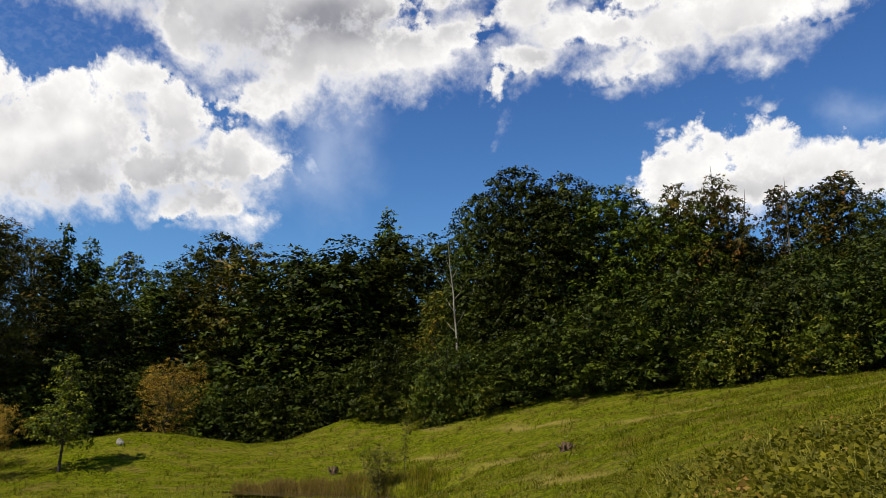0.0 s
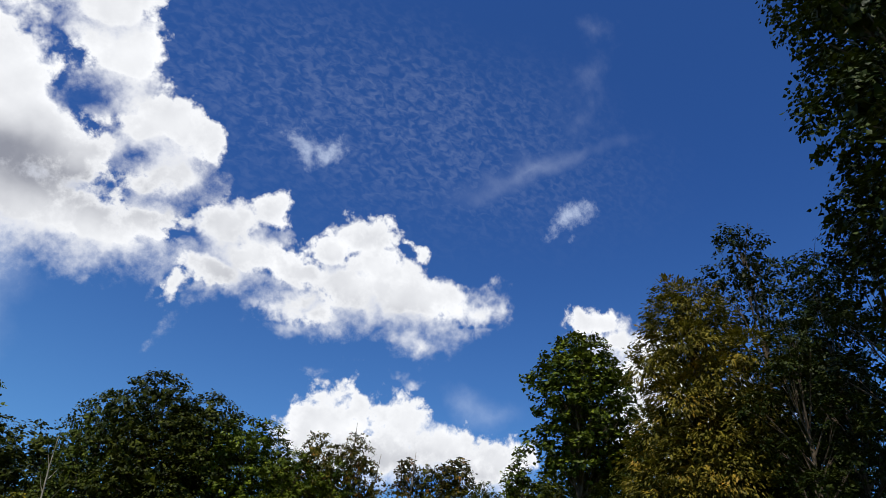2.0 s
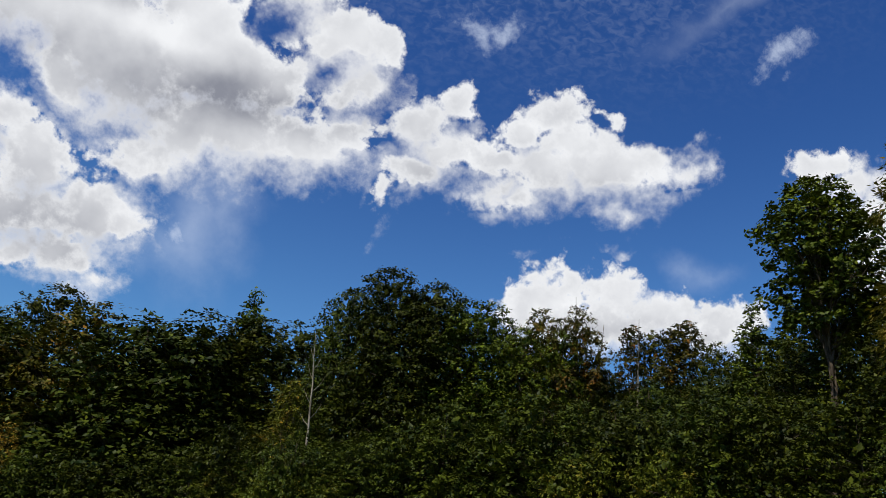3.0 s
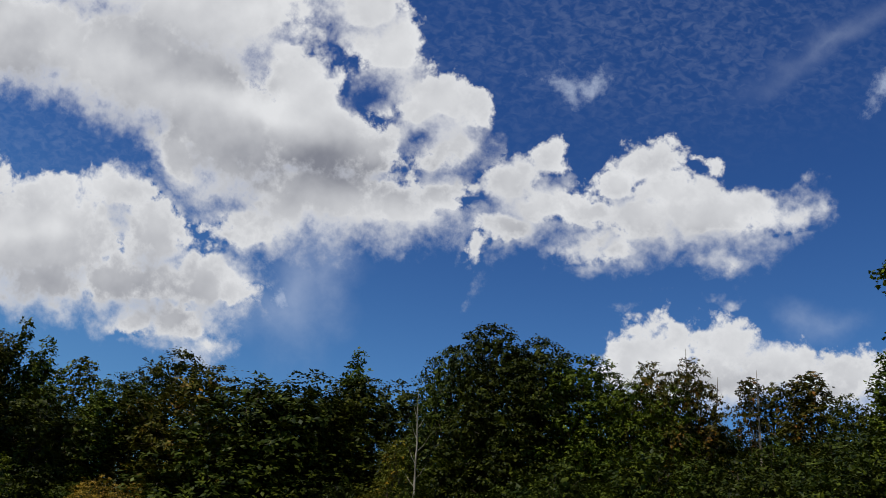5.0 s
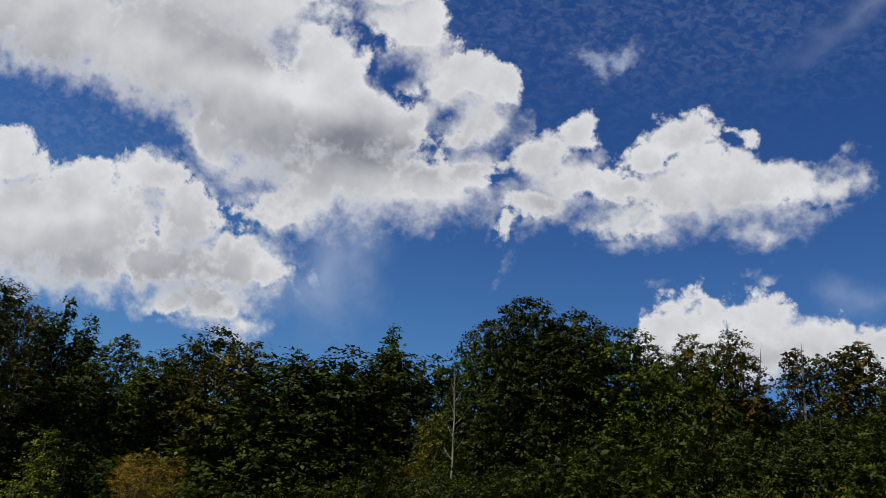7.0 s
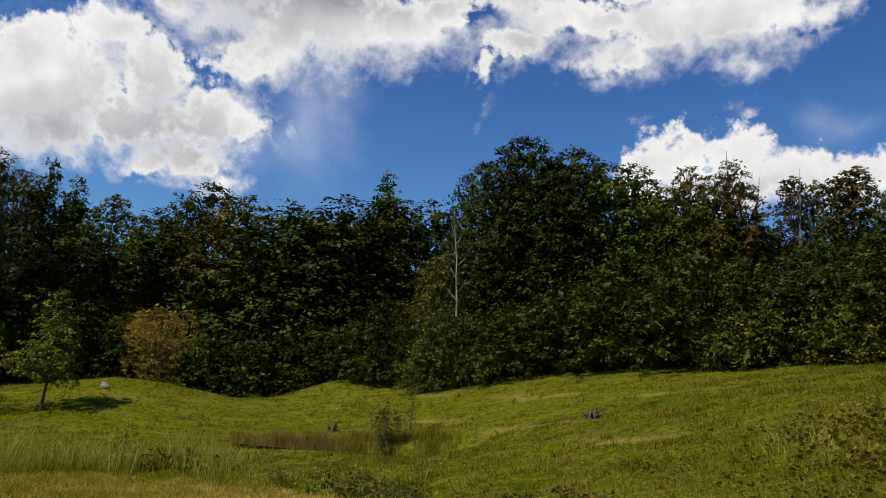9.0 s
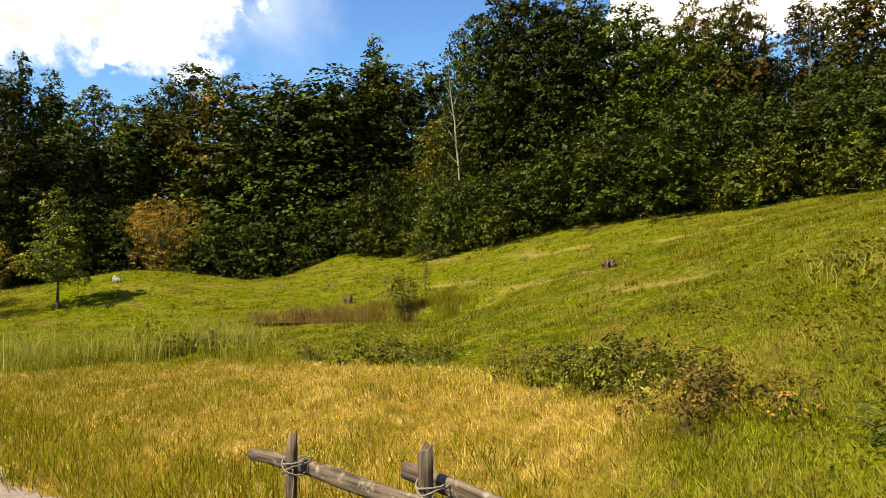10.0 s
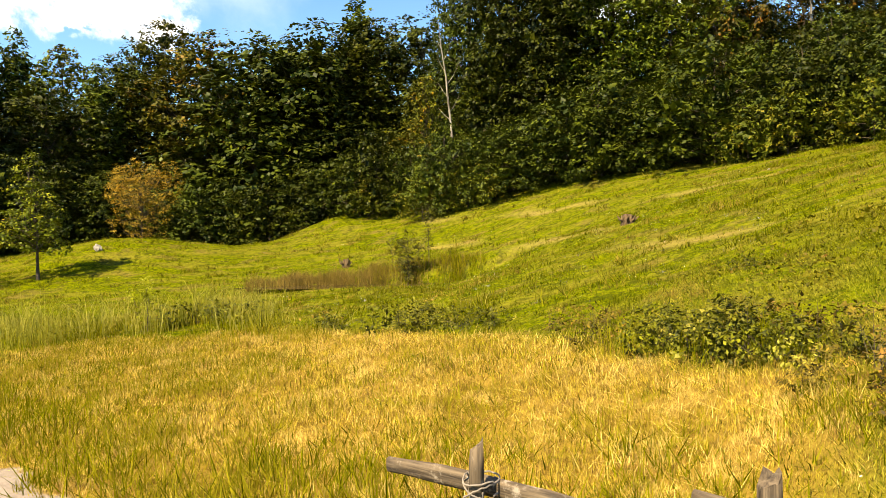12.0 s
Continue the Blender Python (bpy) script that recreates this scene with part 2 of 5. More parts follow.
    rib = n.math("MULTIPLY", n.ramp(ripple.outputs["Fac"], 0.33, 0.78), n.ramp(union(MACKEREL, 0.02, bent), 0.2, -0.3, 0.0, 0.095))
    thin = n.math("MAXIMUM", veil, rib)
    front = n.ramp(n.vec("DOT_PRODUCT", way, ahead), 0.1, 0.25)
    # heap clouds over the rest of the sky
    high = n.ramp(n.noise(way, 2.6, 8.0, 0.55), 0.58, 0.68)
    cover = n.math("ADD", n.math("MULTIPLY", cover, front), n.math("MULTIPLY", high, n.math("SUBTRACT", 1.0, front)), clamp=True)
    thin = n.math("MULTIPLY", thin, front)
    part_way = n.tree.nodes.new("ShaderNodeSeparateXYZ")
    n.put(part_way.inputs[0], way)
    rise = n.ramp(part_way.outputs[2], 0.16, 0.66)
    blue = n.mix(1.0, sky.outputs[0], n.mix(rise, (0.88, 1.42, 1.85), (0.49, 0.92, 1.65)), "MULTIPLY")
    bright = n.scaled(heap, CLOUD_LIGHT / SKY_STRENGTH)
    veiled = n.mix(thin, blue, n.scaled((0.75, 0.82, 0.95), CLOUD_LIGHT / SKY_STRENGTH))
    colour = n.mix(cover, veiled, bright)
    back = n.add("ShaderNodeBackground", Color=colour, Strength=SKY_STRENGTH)
    out = n.add("ShaderNodeOutputWorld", Surface=back.outputs[0])


CLOUD_LIGHT = 0.96
build_sky()
sun = new("sun", bpy.data.lights.new("sun", "SUN"))
sun.data.energy, sun.data.angle, sun.data.color = 5.0, radians(0.55), (1.0, 0.93, 0.8)
sun.matrix_world = look((0, 0, 60), tuple(Vector((0, 0, 60)) - SUN_DIR))

# ---- materials ----
def material(name, roughness=0.8):
    m = bpy.data.materials.new(name)
    m.use_nodes = True
    n = Nodes(m.node_tree)
    bsdf = n.add("ShaderNodeBsdfPrincipled", Roughness=roughness)
    n.add("ShaderNodeOutputMaterial", Surface=bsdf.outputs[0])
    return m, n, bsdf


def foliage(name, dark, light, tip=None, gloss=0.5, through=0.12, skew=1.0, vary=1.0):
    """Leaves: colour from leaf to leaf and from plant to plant; some light comes through."""
    m = bpy.data.materials.new(name)
    m.use_nodes = True
    n = Nodes(m.node_tree)
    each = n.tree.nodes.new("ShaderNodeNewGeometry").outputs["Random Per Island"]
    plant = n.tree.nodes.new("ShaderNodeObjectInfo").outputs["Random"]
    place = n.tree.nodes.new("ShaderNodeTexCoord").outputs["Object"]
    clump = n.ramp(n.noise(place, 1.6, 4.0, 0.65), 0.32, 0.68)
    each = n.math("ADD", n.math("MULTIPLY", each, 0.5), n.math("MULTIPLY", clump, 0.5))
    # a high skew paints shade into the crowns: most leaves dark, few sunlit-bright
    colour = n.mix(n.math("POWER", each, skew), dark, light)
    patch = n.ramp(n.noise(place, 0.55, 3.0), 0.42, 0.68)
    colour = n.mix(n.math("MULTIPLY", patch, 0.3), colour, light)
    if tip:
        rare = n.math("MULTIPLY", n.ramp(n.noise(place, 0.8, 4.0), 0.52, 0.66), n.ramp(each, 0.35, 0.8))
        colour = n.mix(rare, colour, tip)
    shift = n.tree.nodes.new("ShaderNodeHueSaturation")
    n.put(shift.inputs["Color"], colour)
    n.put(shift.inputs["Hue"], n.ramp(plant, 0.0, 1.0, 0.5 - 0.028 * vary, 0.5 + 0.01 * vary))
    n.put(shift.inputs["Value"], n.ramp(plant, 0.0, 1.0, 1 - 0.4 * vary, 1 + 0.45 * vary))
    bsdf = n.add("ShaderNodeBsdfPrincipled", Roughness=gloss)
    bsdf.inputs["Specular IOR Level"].default_value = 0.08
    n.put(bsdf.inputs["Base Color"], shift.outputs[0])
    glow = n.add("ShaderNodeBsdfTranslucent")
    n.put(glow.inputs["Color"], n.mix(0.4, shift.outputs[0], (0.14, 0.16, 0.008)))
    both = n.tree.nodes.new("ShaderNodeMixShader")
    both.inputs[0].default_value = through
    n.put(both.inputs[1], bsdf.outputs[0])
    n.put(both.inputs[2], glow.outputs[0])
    n.add("ShaderNodeOutputMaterial", Surface=both.outputs[0])
    return m


def bark(name, dark, light, scale=6.0, stripes=0.0):
    m, n, bsdf = material(name, 0.9)
    bsdf.inputs["Specular IOR Level"].default_value = 0.1
    place = n.tree.nodes.new("ShaderNodeTexCoord").outputs["Object"]
    m2 = n.tree.nodes.new("ShaderNodeMapping")
    m2.inputs["Scale"].default_value = (1.0, 1.0, 0.25 if not stripes else 2.5)
    n.put(m2.inputs[0], place)
    grain = n.noise(m2.outputs[0], scale, 6.0, 0.65)
    n.put(bsdf.inputs["Base Color"], n.mix(n.ramp(grain, 0.35, 0.65), dark, light))
    bump = n.add("ShaderNodeBump", Strength=0.6, Distance=0.02)
    n.put(bump.inputs["Height"], grain)
    n.put(bsdf.inputs["Normal"], bump.outputs[0])
    return m


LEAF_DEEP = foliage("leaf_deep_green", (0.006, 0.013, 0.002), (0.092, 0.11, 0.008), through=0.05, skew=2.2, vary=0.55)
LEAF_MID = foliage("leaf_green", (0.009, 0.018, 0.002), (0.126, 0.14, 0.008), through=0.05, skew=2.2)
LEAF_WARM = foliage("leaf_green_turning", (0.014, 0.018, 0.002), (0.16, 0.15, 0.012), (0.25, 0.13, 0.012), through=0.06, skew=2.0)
# shade on the ash and poplar, put into a darker leaf colour
LEAF_SHADED = foliage("leaf_dark_green", (0.005, 0.01, 0.002), (0.045, 0.06, 0.008), through=0.04, skew=2.2)
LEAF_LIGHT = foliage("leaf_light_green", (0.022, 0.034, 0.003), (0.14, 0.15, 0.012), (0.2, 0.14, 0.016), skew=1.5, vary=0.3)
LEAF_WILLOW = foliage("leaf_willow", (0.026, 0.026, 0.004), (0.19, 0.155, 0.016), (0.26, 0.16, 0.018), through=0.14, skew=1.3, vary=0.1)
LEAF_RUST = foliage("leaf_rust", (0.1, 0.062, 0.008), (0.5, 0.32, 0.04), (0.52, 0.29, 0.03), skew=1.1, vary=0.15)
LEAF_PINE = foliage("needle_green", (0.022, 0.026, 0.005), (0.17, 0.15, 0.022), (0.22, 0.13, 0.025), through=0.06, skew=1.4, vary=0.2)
BARK = bark("bark_brown", (0.035, 0.026, 0.018), (0.11, 0.085, 0.06))
BARK_PALE = bark("bark_pale_dead", (0.1, 0.085, 0.065), (0.36, 0.31, 0.24), 5.0)

# ---- lie of the land ----
def soft_plus(v):
    return np.log1p(np.exp(np.clip(v, -40, 40)))


POND, POND_TURN, WATER = (-4.1, 26.0), radians(-16.0), -1.5


def pond_at(x, y):
    """Coordinates along and across the pond."""
    c, s = math.cos(POND_TURN), math.sin(POND_TURN)
    return (x - POND[0]) * c + (y - POND[1]) * s, -(x - POND[0]) * s + (y - POND[1]) * c


def ground_height(x, y):
    """Valley floor in front, a bank and pasture rising to the right, a mound and a dip by the wood."""
    x0, y0 = np.asarray(x, float), np.asarray(y, float)
    x, y = 45 * np.tanh(x0 / 45), 20 + 45 * np.tanh((y0 - 20) / 45)

    def bump(a, b, r):
        return np.exp(-((x - a) ** 2 + (y - b) ** 2) / r**2)

    z = -0.529 + 0.0471 * x - 0.0417 * y - 0.0007 * x * y
    z = z + 1.736 * soft_plus((x + 1) / 2.5) - 1.803 * soft_plus((x - 2) / 4) - 0.807 * soft_plus((x - 0.12 * y - 4) / 5)
    z = z + 1.623 * soft_plus((y - 36) / 6) + 1.15 * bump(-16, 38, 4.6) - 2.8 * bump(-12, 47, 4.6) + 0.75 * bump(-6, 42.5, 3.0) + 0.974 * bump(2, 42, 10)
    # cattle steps and lumps of the pasture
    z = z + 0.04 * np.sin(0.7 * x0 + 1.3 * y0 + 2.3 * np.sin(0.31 * x0 + 0.2 * y0)) * np.sin(0.23 * x0 - 0.11 * y0 + 1.0) * np.clip((y0 - 12) / 12, 0, 1)
    z = z + 0.035 * np.sin(2.1 * x0 - 0.6 * y0) * np.sin(1.3 * y0 + 0.4 * x0)
    a, b = pond_at(x0, y0)
    # the meadow dips towards the pond, and a bank closes it behind
    apron = np.exp(-((a / 4.8) ** 4) - (np.minimum(b, 0) / 6.0) ** 4 - (np.maximum(b, 0) / 0.85) ** 4)
    z = z * (1 - apron) + apron * np.minimum(z, WATER + 0.02 + 0.05 * np.abs(b))
    hollow = np.exp(-((a / 4.3) ** 4) - (b / 0.6) ** 4)
    return z * (1 - hollow) + hollow * (WATER - 0.25)


def meadow(x, y):
    """How far a place belongs to the dry hay meadow, 0 to 1."""
    x, y = np.asarray(x, float), np.asarray(y, float)
    wob = 0.5 * np.sin(1.3 * x + 0.7) + 0.4 * np.sin(1.9 * y)
    right = 0.1 + 0.35 * np.clip(8.0 - y, 0, 1) - 0.27 * np.clip(y - 7.5, 0, 4.5) - 0.72 * np.clip(y - 12, 0, 30) - 0.55 * np.clip(7.5 - y, 0, 3) - x + 0.25 * wob
    far = 18.0 + 0.12 * (x + 8) - y + wob
    left = x + 11.5 + 0.4 * wob
    near = y - 3.4 + 0.3 * wob
    return np.clip(np.minimum.reduce([right * 1.4, far * 0.7, left * 0.35, near]), 0, 1)


def track(x, y):
    """The trodden gravel path that runs along the foot of the meadow."""
    x, y = np.asarray(x, float), np.asarray(y, float)
    line = x + y + 0.14 * np.sin(2.6 * (x - y)) + 0.08 * np.sin(6.1 * x)
    return np.clip((2.88 - line) / 0.35, 0, 1) * np.clip((line - 0.6) / 0.5, 0, 1) * np.clip((-3.4 - x) / 0.6, 0, 1)


def trail(x, y):
    """Dry cattle trails across the slope, 0 to 1."""
    x, y = np.asarray(x, float), np.asarray(y, float)
    total = 0
    for ys, xs, wide in (([15, 21.6, 24.3, 29.6, 34.4, 39], [13, 8.6, 6.6, 5.1, 2.3, -1.3], 0.55), ([14, 16, 20.8, 27.1, 31.7], [3.4, 2.0, 3.0, 1.3, -0.9], 0.5)):
        wob = 0.3 * np.sin(0.9 * y) + 0.2 * np.sin(2.3 * y + 1.0)
        fade = np.clip(0.55 + 0.6 * np.sin(0.8 * y + 3 * wide), 0, 1)
        total = total + fade * np.clip(1.2 - np.abs(x - np.interp(y, ys, xs) - wob) / wide, 0, 1) * (y > ys[0]) * (y < ys[-1])
    return np.clip(total, 0, 1)


def grid_mesh(name, xs, ys, height):
    X, Y = np.meshgrid(xs, ys)
    verts = np.stack([X, Y, height(X, Y)], -1).reshape(-1, 3)
    nx, ny = len(xs), len(ys)
    i = (np.arange(ny - 1)[:, None] * nx + np.arange(nx - 1)).ravel()
    faces = np.stack([i, i + 1, i + nx + 1, i + nx], 1)
    me = bpy.data.meshes.new(name)
    me.from_pydata(verts.tolist(), [], faces.tolist())
    me.polygons.foreach_set("use_smooth", np.ones(len(faces), bool))
    return me


s = np.linspace(-1, 1, 291)
ground_mesh = grid_mesh("ground", 30 * s + 1600 * s**9, 20 + 30 * s + 1600 * s**9, ground_height)
X = np.empty(len(ground_mesh.vertices) * 3)
ground_mesh.vertices.foreach_get("co", X)
X = X.reshape(-1, 3)
for name, field in (("dry", meadow), ("trodden", track), ("trail", trail)):
    ground_mesh.attributes.new(name, "FLOAT", "POINT").data.foreach_set("value", field(X[:, 0], X[:, 1]).astype(np.float32))


def ground_material():
    m, n, bsdf = material("pasture_ground", 0.95)
    bsdf.inputs["Specular IOR Level"].default_value = 0.0
    place = n.tree.nodes.new("ShaderNodeTexCoord").outputs["Object"]

    def field(name):
        a = n.tree.nodes.new("ShaderNodeAttribute")
        a.attribute_name = name
        return a.outputs["Fac"]

    stretched = n.tree.nodes.new("ShaderNodeMapping")
    stretched.inputs["Rotation"].default_value, stretched.inputs["Scale"].default_value = (0, 0, radians(28)), (0.12, 0.55, 0.4)
    n.put(stretched.inputs[0], place)
    bands = n.ramp(n.noise(stretched.outputs[0], 2.2, 5.0, 0.6), 0.44, 0.66)
    grain = n.noise(place, 9.0, 6.0, 0.7)
    patch = n.noise(place, 0.8, 5.0, 0.6)
    green = n.mix(n.ramp(grain, 0.35, 0.65), (0.032, 0.048, 0.002), (0.14, 0.15, 0.006))
    green = n.mix(n.math("MULTIPLY", bands, 0.45), green, (0.18, 0.14, 0.025))
    green = n.mix(n.math("MULTIPLY", n.ramp(patch, 0.54, 0.64), 0.45), green, (0.14, 0.088, 0.03))
    straw = n.mix(grain, (0.11, 0.068, 0.012), (0.34, 0.22, 0.04))
    stone = n.mix(grain, (0.13, 0.105, 0.08), (0.34, 0.28, 0.22))
    green = n.mix(n.math("MULTIPLY", n.ramp(n.noise(place, 3.2, 5.0, 0.7), 0.5, 0.6), 0.75), green, (0.035, 0.042, 0.004))
    green = n.mix(n.math("MULTIPLY", field("trail"), 0.5), green, (0.27, 0.19, 0.06))
    colour = n.mix(field("dry"), green, straw)
    colour = n.mix(n.ramp(n.math("ADD", field("trodden"), n.math("MULTIPLY", n.math("SUBTRACT", patch, 0.5), 0.8)), 0.4, 0.75), colour, stone)
    n.put(bsdf.inputs["Base Color"], colour)
    bump = n.add("ShaderNodeBump", Strength=0.8, Distance=0.05)
    n.put(bump.inputs["Height"], n.noise(place, 14.0, 5.0, 0.7))
    n.put(bsdf.inputs["Normal"], bump.outputs[0])
    return m


ground_mesh.materials.append(ground_material())
ground = tagged(new("ground", ground_mesh), "uneven grassy pasture rising to one side, with a dry hay meadow", "ground", kind="structure")


# ---- helpers for things ----
def part(name, mesh, mat, parent, label=""):
    """Links a mesh (or a bmesh) as one object under a thing."""
    if isinstance(mesh, bmesh.types.BMesh):
        me = bpy.data.meshes.new(name)
        mesh.to_mesh(me)
        mesh.free()
        mesh = me
    if not mesh.materials:
        mesh.materials.append(mat)
    ob = new(name, mesh)
    ob.parent = parent
    return tagged(ob, label)


def tri_mesh(name, verts, tris, smooth=False):
    me = bpy.data.meshes.new(name)
    me.vertices.add(len(verts))
    me.vertices.foreach_set("co", np.asarray(verts, np.float32).ravel())
    me.loops.add(len(tris) * 3)
    me.loops.foreach_set("vertex_index", np.asarray(tris, np.int32).ravel())
    me.polygons.add(len(tris))
    me.polygons.foreach_set("loop_start", np.arange(0, len(tris) * 3, 3, dtype=np.int32))
    if smooth:
        me.polygons.foreach_set("use_smooth", np.ones(len(tris), bool))
    me.update(calc_edges=True)
    me.validate()
    return me


def unit(v):
    return v / np.maximum(np.linalg.norm(v, axis=-1, keepdims=True), 1e-9)


def leaves(name, at, normal, size, rng, slim=0.55, fold=0.18, along=None):
    """Folded pointed leaves at the given places."""
    k = len(at)
    a = unit(rng.normal(size=(k, 3)) if along is None else along + 0.35 * rng.normal(size=(k, 3)))
    a = unit(a - normal * (a * normal).sum(1, keepdims=True) * (0.8 if along is None else 0.2))
    b = unit(np.cross(normal, a))
    L = (np.asarray(size) * rng.uniform(0.65, 1.3, k))[:, None]
    W = L * slim
    mid = at + 0.42 * L * a
    v = np.stack([at, mid + 0.5 * W * b - fold * W * normal, at + L * a - 0.12 * L * normal, mid - 0.5 * W * b - fold * W * normal], 1)
    base = 4 * np.arange(k)[:, None]
    t = np.concatenate([base + [0, 1, 2], base + [0, 2, 3]], 1).reshape(-1, 3)
    return tri_mesh(name, v.reshape(-1, 3), t)


def tube(bm, points, radii, sides=7, rng=None):
    """A tapered round limb along points, closed at both ends."""
    rings = []
    for i, (p, r) in enumerate(zip(points, radii)):
        d = Vector(points[min(i + 1, len(points) - 1)]) - Vector(points[max(i - 1, 0)])
        q = d.to_track_quat("Z", "Y")
        ring = []
        for k in range(sides):
            a = 2 * math.pi * k / sides
            w = r * (1 + (rng.uniform(-0.1, 0.1) if rng is not None else 0))
            ring.append(bm.verts.new(Vector(p) + q @ Vector((w * math.cos(a), w * math.sin(a), 0))))
        rings.append(ring)
    for lo, hi in zip(rings, rings[1:]):
        for k in range(sides):
            bm.faces.new((lo[k], lo[(k + 1) % sides], hi[(k + 1) % sides], hi[k]))
    bm.faces.new(reversed(rings[0]))
    bm.faces.new(rings[-1])
    return bm


def woody(height, radius, lobes, rng, bare=0.25, lean=0.03):
    """Trunk with limbs that reach into the lobes of the crown."""
    bm = bmesh.new()
    steps = 7
    way = [(lean * height * math.sin(1.7 * i / steps) * rng.uniform(0.3, 1), lean * height * rng.uniform(-0.6, 0.6) * i / steps, height * i / steps)
           for i in range(steps + 1)]
    tube(bm, way, [radius * (1.25 if i == 0 else 1 - 0.85 * i / steps) for i in range(steps + 1)], 9, rng)
    for c, r in lobes:
        c = np.array(c)
        z0 = max(bare * height, min(c[2] - 0.5 * r[2], 0.85 * height) * 0.75)
        k = z0 / height * steps
        foot = np.array(way[int(k)]) + (np.array(way[min(int(k) + 1, steps)]) - np.array(way[int(k)])) * (k % 1)
        mid = 0.5 * (foot + c) + rng.normal(size=3) * 0.15
        thick = radius * (1 - 0.8 * z0 / height) * 0.5
        tube(bm, [tuple(foot), tuple(mid), tuple(c)], [thick, thick * 0.6, thick * 0.2], 4)
        for _ in range(2):
            out = c + rng.uniform(-0.8, 0.8, 3) * np.array(r)
            tube(bm, [tuple(mid), tuple(0.5 * (c + out)), tuple(out)], [thick * 0.4, thick * 0.25, thick * 0.08], 3)
    return bm


def crown(name, lobes, rng, per_area, spray, leaf, slim=0.55, droop=0.0, inner=0.15, fill=26, flat=0.5, core=40):
    """Leaf sprays over the outer faces of overlapping lobes; each spray is a flat little dome of leaves that lie much the same way."""
    mids, radii = np.array([c for c, r in lobes], float), np.array([r for c, r in lobes], float)
    centres, outs, scale = [], [], []
    for i, (c, r) in enumerate(zip(mids, radii)):
        k = max(6, int(per_area * (r[0] * r[1] + r[0] * r[2] + r[1] * r[2]) * 4.2))
        d = unit(rng.normal(size=(k, 3)))
        d[:, 2] = np.where(d[:, 2] < -0.75, -d[:, 2], d[:, 2])
        deep = np.where(rng.random(k) < inner, rng.uniform(0.4, 0.8, k), rng.uniform(0.86, 1.08, k))
        p = c + d * r * deep[:, None]
        # what lies deep within other lobes is left out
        depth = np.sqrt((((p[:, None] - mids) / radii) ** 2).sum(2))
        depth[:, i] = 9.0
        keep = depth.min(1) > 0.78
        p, d = p[keep], d[keep]
        centres.append(p)
        outs.append(unit(d / r))
        scale.append(np.full(len(p), min(1.0, 0.25 + 0.75 * r.mean() / 1.2) if r.mean() > 0.6 else 1.0))
    centres, outs, scale = np.concatenate(centres), np.concatenate(outs), np.concatenate(scale)
    k = len(centres)
    d = rng.normal(size=(k, fill, 3))
    d = unit(d) * np.sqrt(rng.random((k, fill, 1)))
    wide = spray * rng.uniform(0.5, 1.35, (k, 1, 1)) * scale[:, None, None]
    p = centres[:, None] + d * wide * np.array([1.0, 1.0, flat])
    p = p + outs[:, None] * wide * 0.2
    n = unit(0.45 * outs[:, None] + np.array([0, 0, 0.75]) + 0.25 * rng.normal(size=(k, 1, 3)) + 0.26 * rng.normal(size=(k, fill, 3)) + 0.3 * d)
    along = None
    if droop:
        along = unit(np.broadcast_to(outs[:, None] * 0.35 + np.array([0, 0, -droop]), p.shape) + 0).reshape(-1, 3)
    p, n, size = p.reshape(-1, 3), n.reshape(-1, 3), np.full(k * fill, leaf)
    if core and radii.mean() > 0.45:
        # inner leaves that close the heart of each lobe
        for c, r in zip(mids, radii):
            d = unit(rng.normal(size=(core, 3)))
            p = np.concatenate([p, c + d * r * rng.uniform(0.0, 0.45, (core, 1))])
            n = np.concatenate([n, unit(d + 0.4 * rng.normal(size=(core, 3)))])
            size = np.concatenate([size, np.full(core, 0.33 * r.mean())])
            if along is not None:
                along = np.concatenate([along, unit(d + np.array([0, 0, -droop]))])
    keep = p[:, 2] > 0.05
    return leaves(name, p[keep], n[keep], size[keep], rng, slim, along=None if along is None else along[keep])


def make_tree(name, height, lobes, mat, seed, label, category="tree", trunk=0.2, per_area=0.9, spray=0.7, leaf=0.26, slim=0.55,
              droop=0.0, inner=0.15, fill=26, bare=0.25, wood=None, group="", core=46):
    rng = np.random.default_rng(seed)
    root = new(name)
    part("trunk", woody(height * 0.92, trunk, lobes, rng, bare), wood or BARK, root)
    part("crown", crown("crown", lobes, rng, per_area, spray, leaf, slim, droop, inner, fill, core=core), mat, root)
    root["height"] = height
    return tagged(root, label, category, group)


def lobed(height, width, rng, count=9, low=0.1, top=0.9):
    """Lobes for a domed crown that reaches down to low * height."""
    out = [((0, 0, height * 0.5), (width * 0.24, width * 0.24, height * 0.34))]
    for i in range(count):
        f = low + (top - low) * (i + 0.5) / count
        a = 2.4 * i + rng.uniform(-0.4, 0.4)
        dome = min(1.0, 0.75 + f) if f < 0.5 else math.sqrt(max(0.03, 1 - ((f - 0.5) / 0.45) ** 2))
        rad = width * 0.34 * dome * rng.uniform(0.75, 1.2)
        r = width * rng.uniform(0.12, 0.22)
        out.append(((rad * math.cos(a), rad * math.sin(a), height * f), (r, r, r * rng.uniform(0.65, 0.9))))
    out.append(((rng.uniform(-0.05, 0.05) * width, 0, height * 0.9), (width * 0.2, width * 0.2, height * 0.09)))
    return out


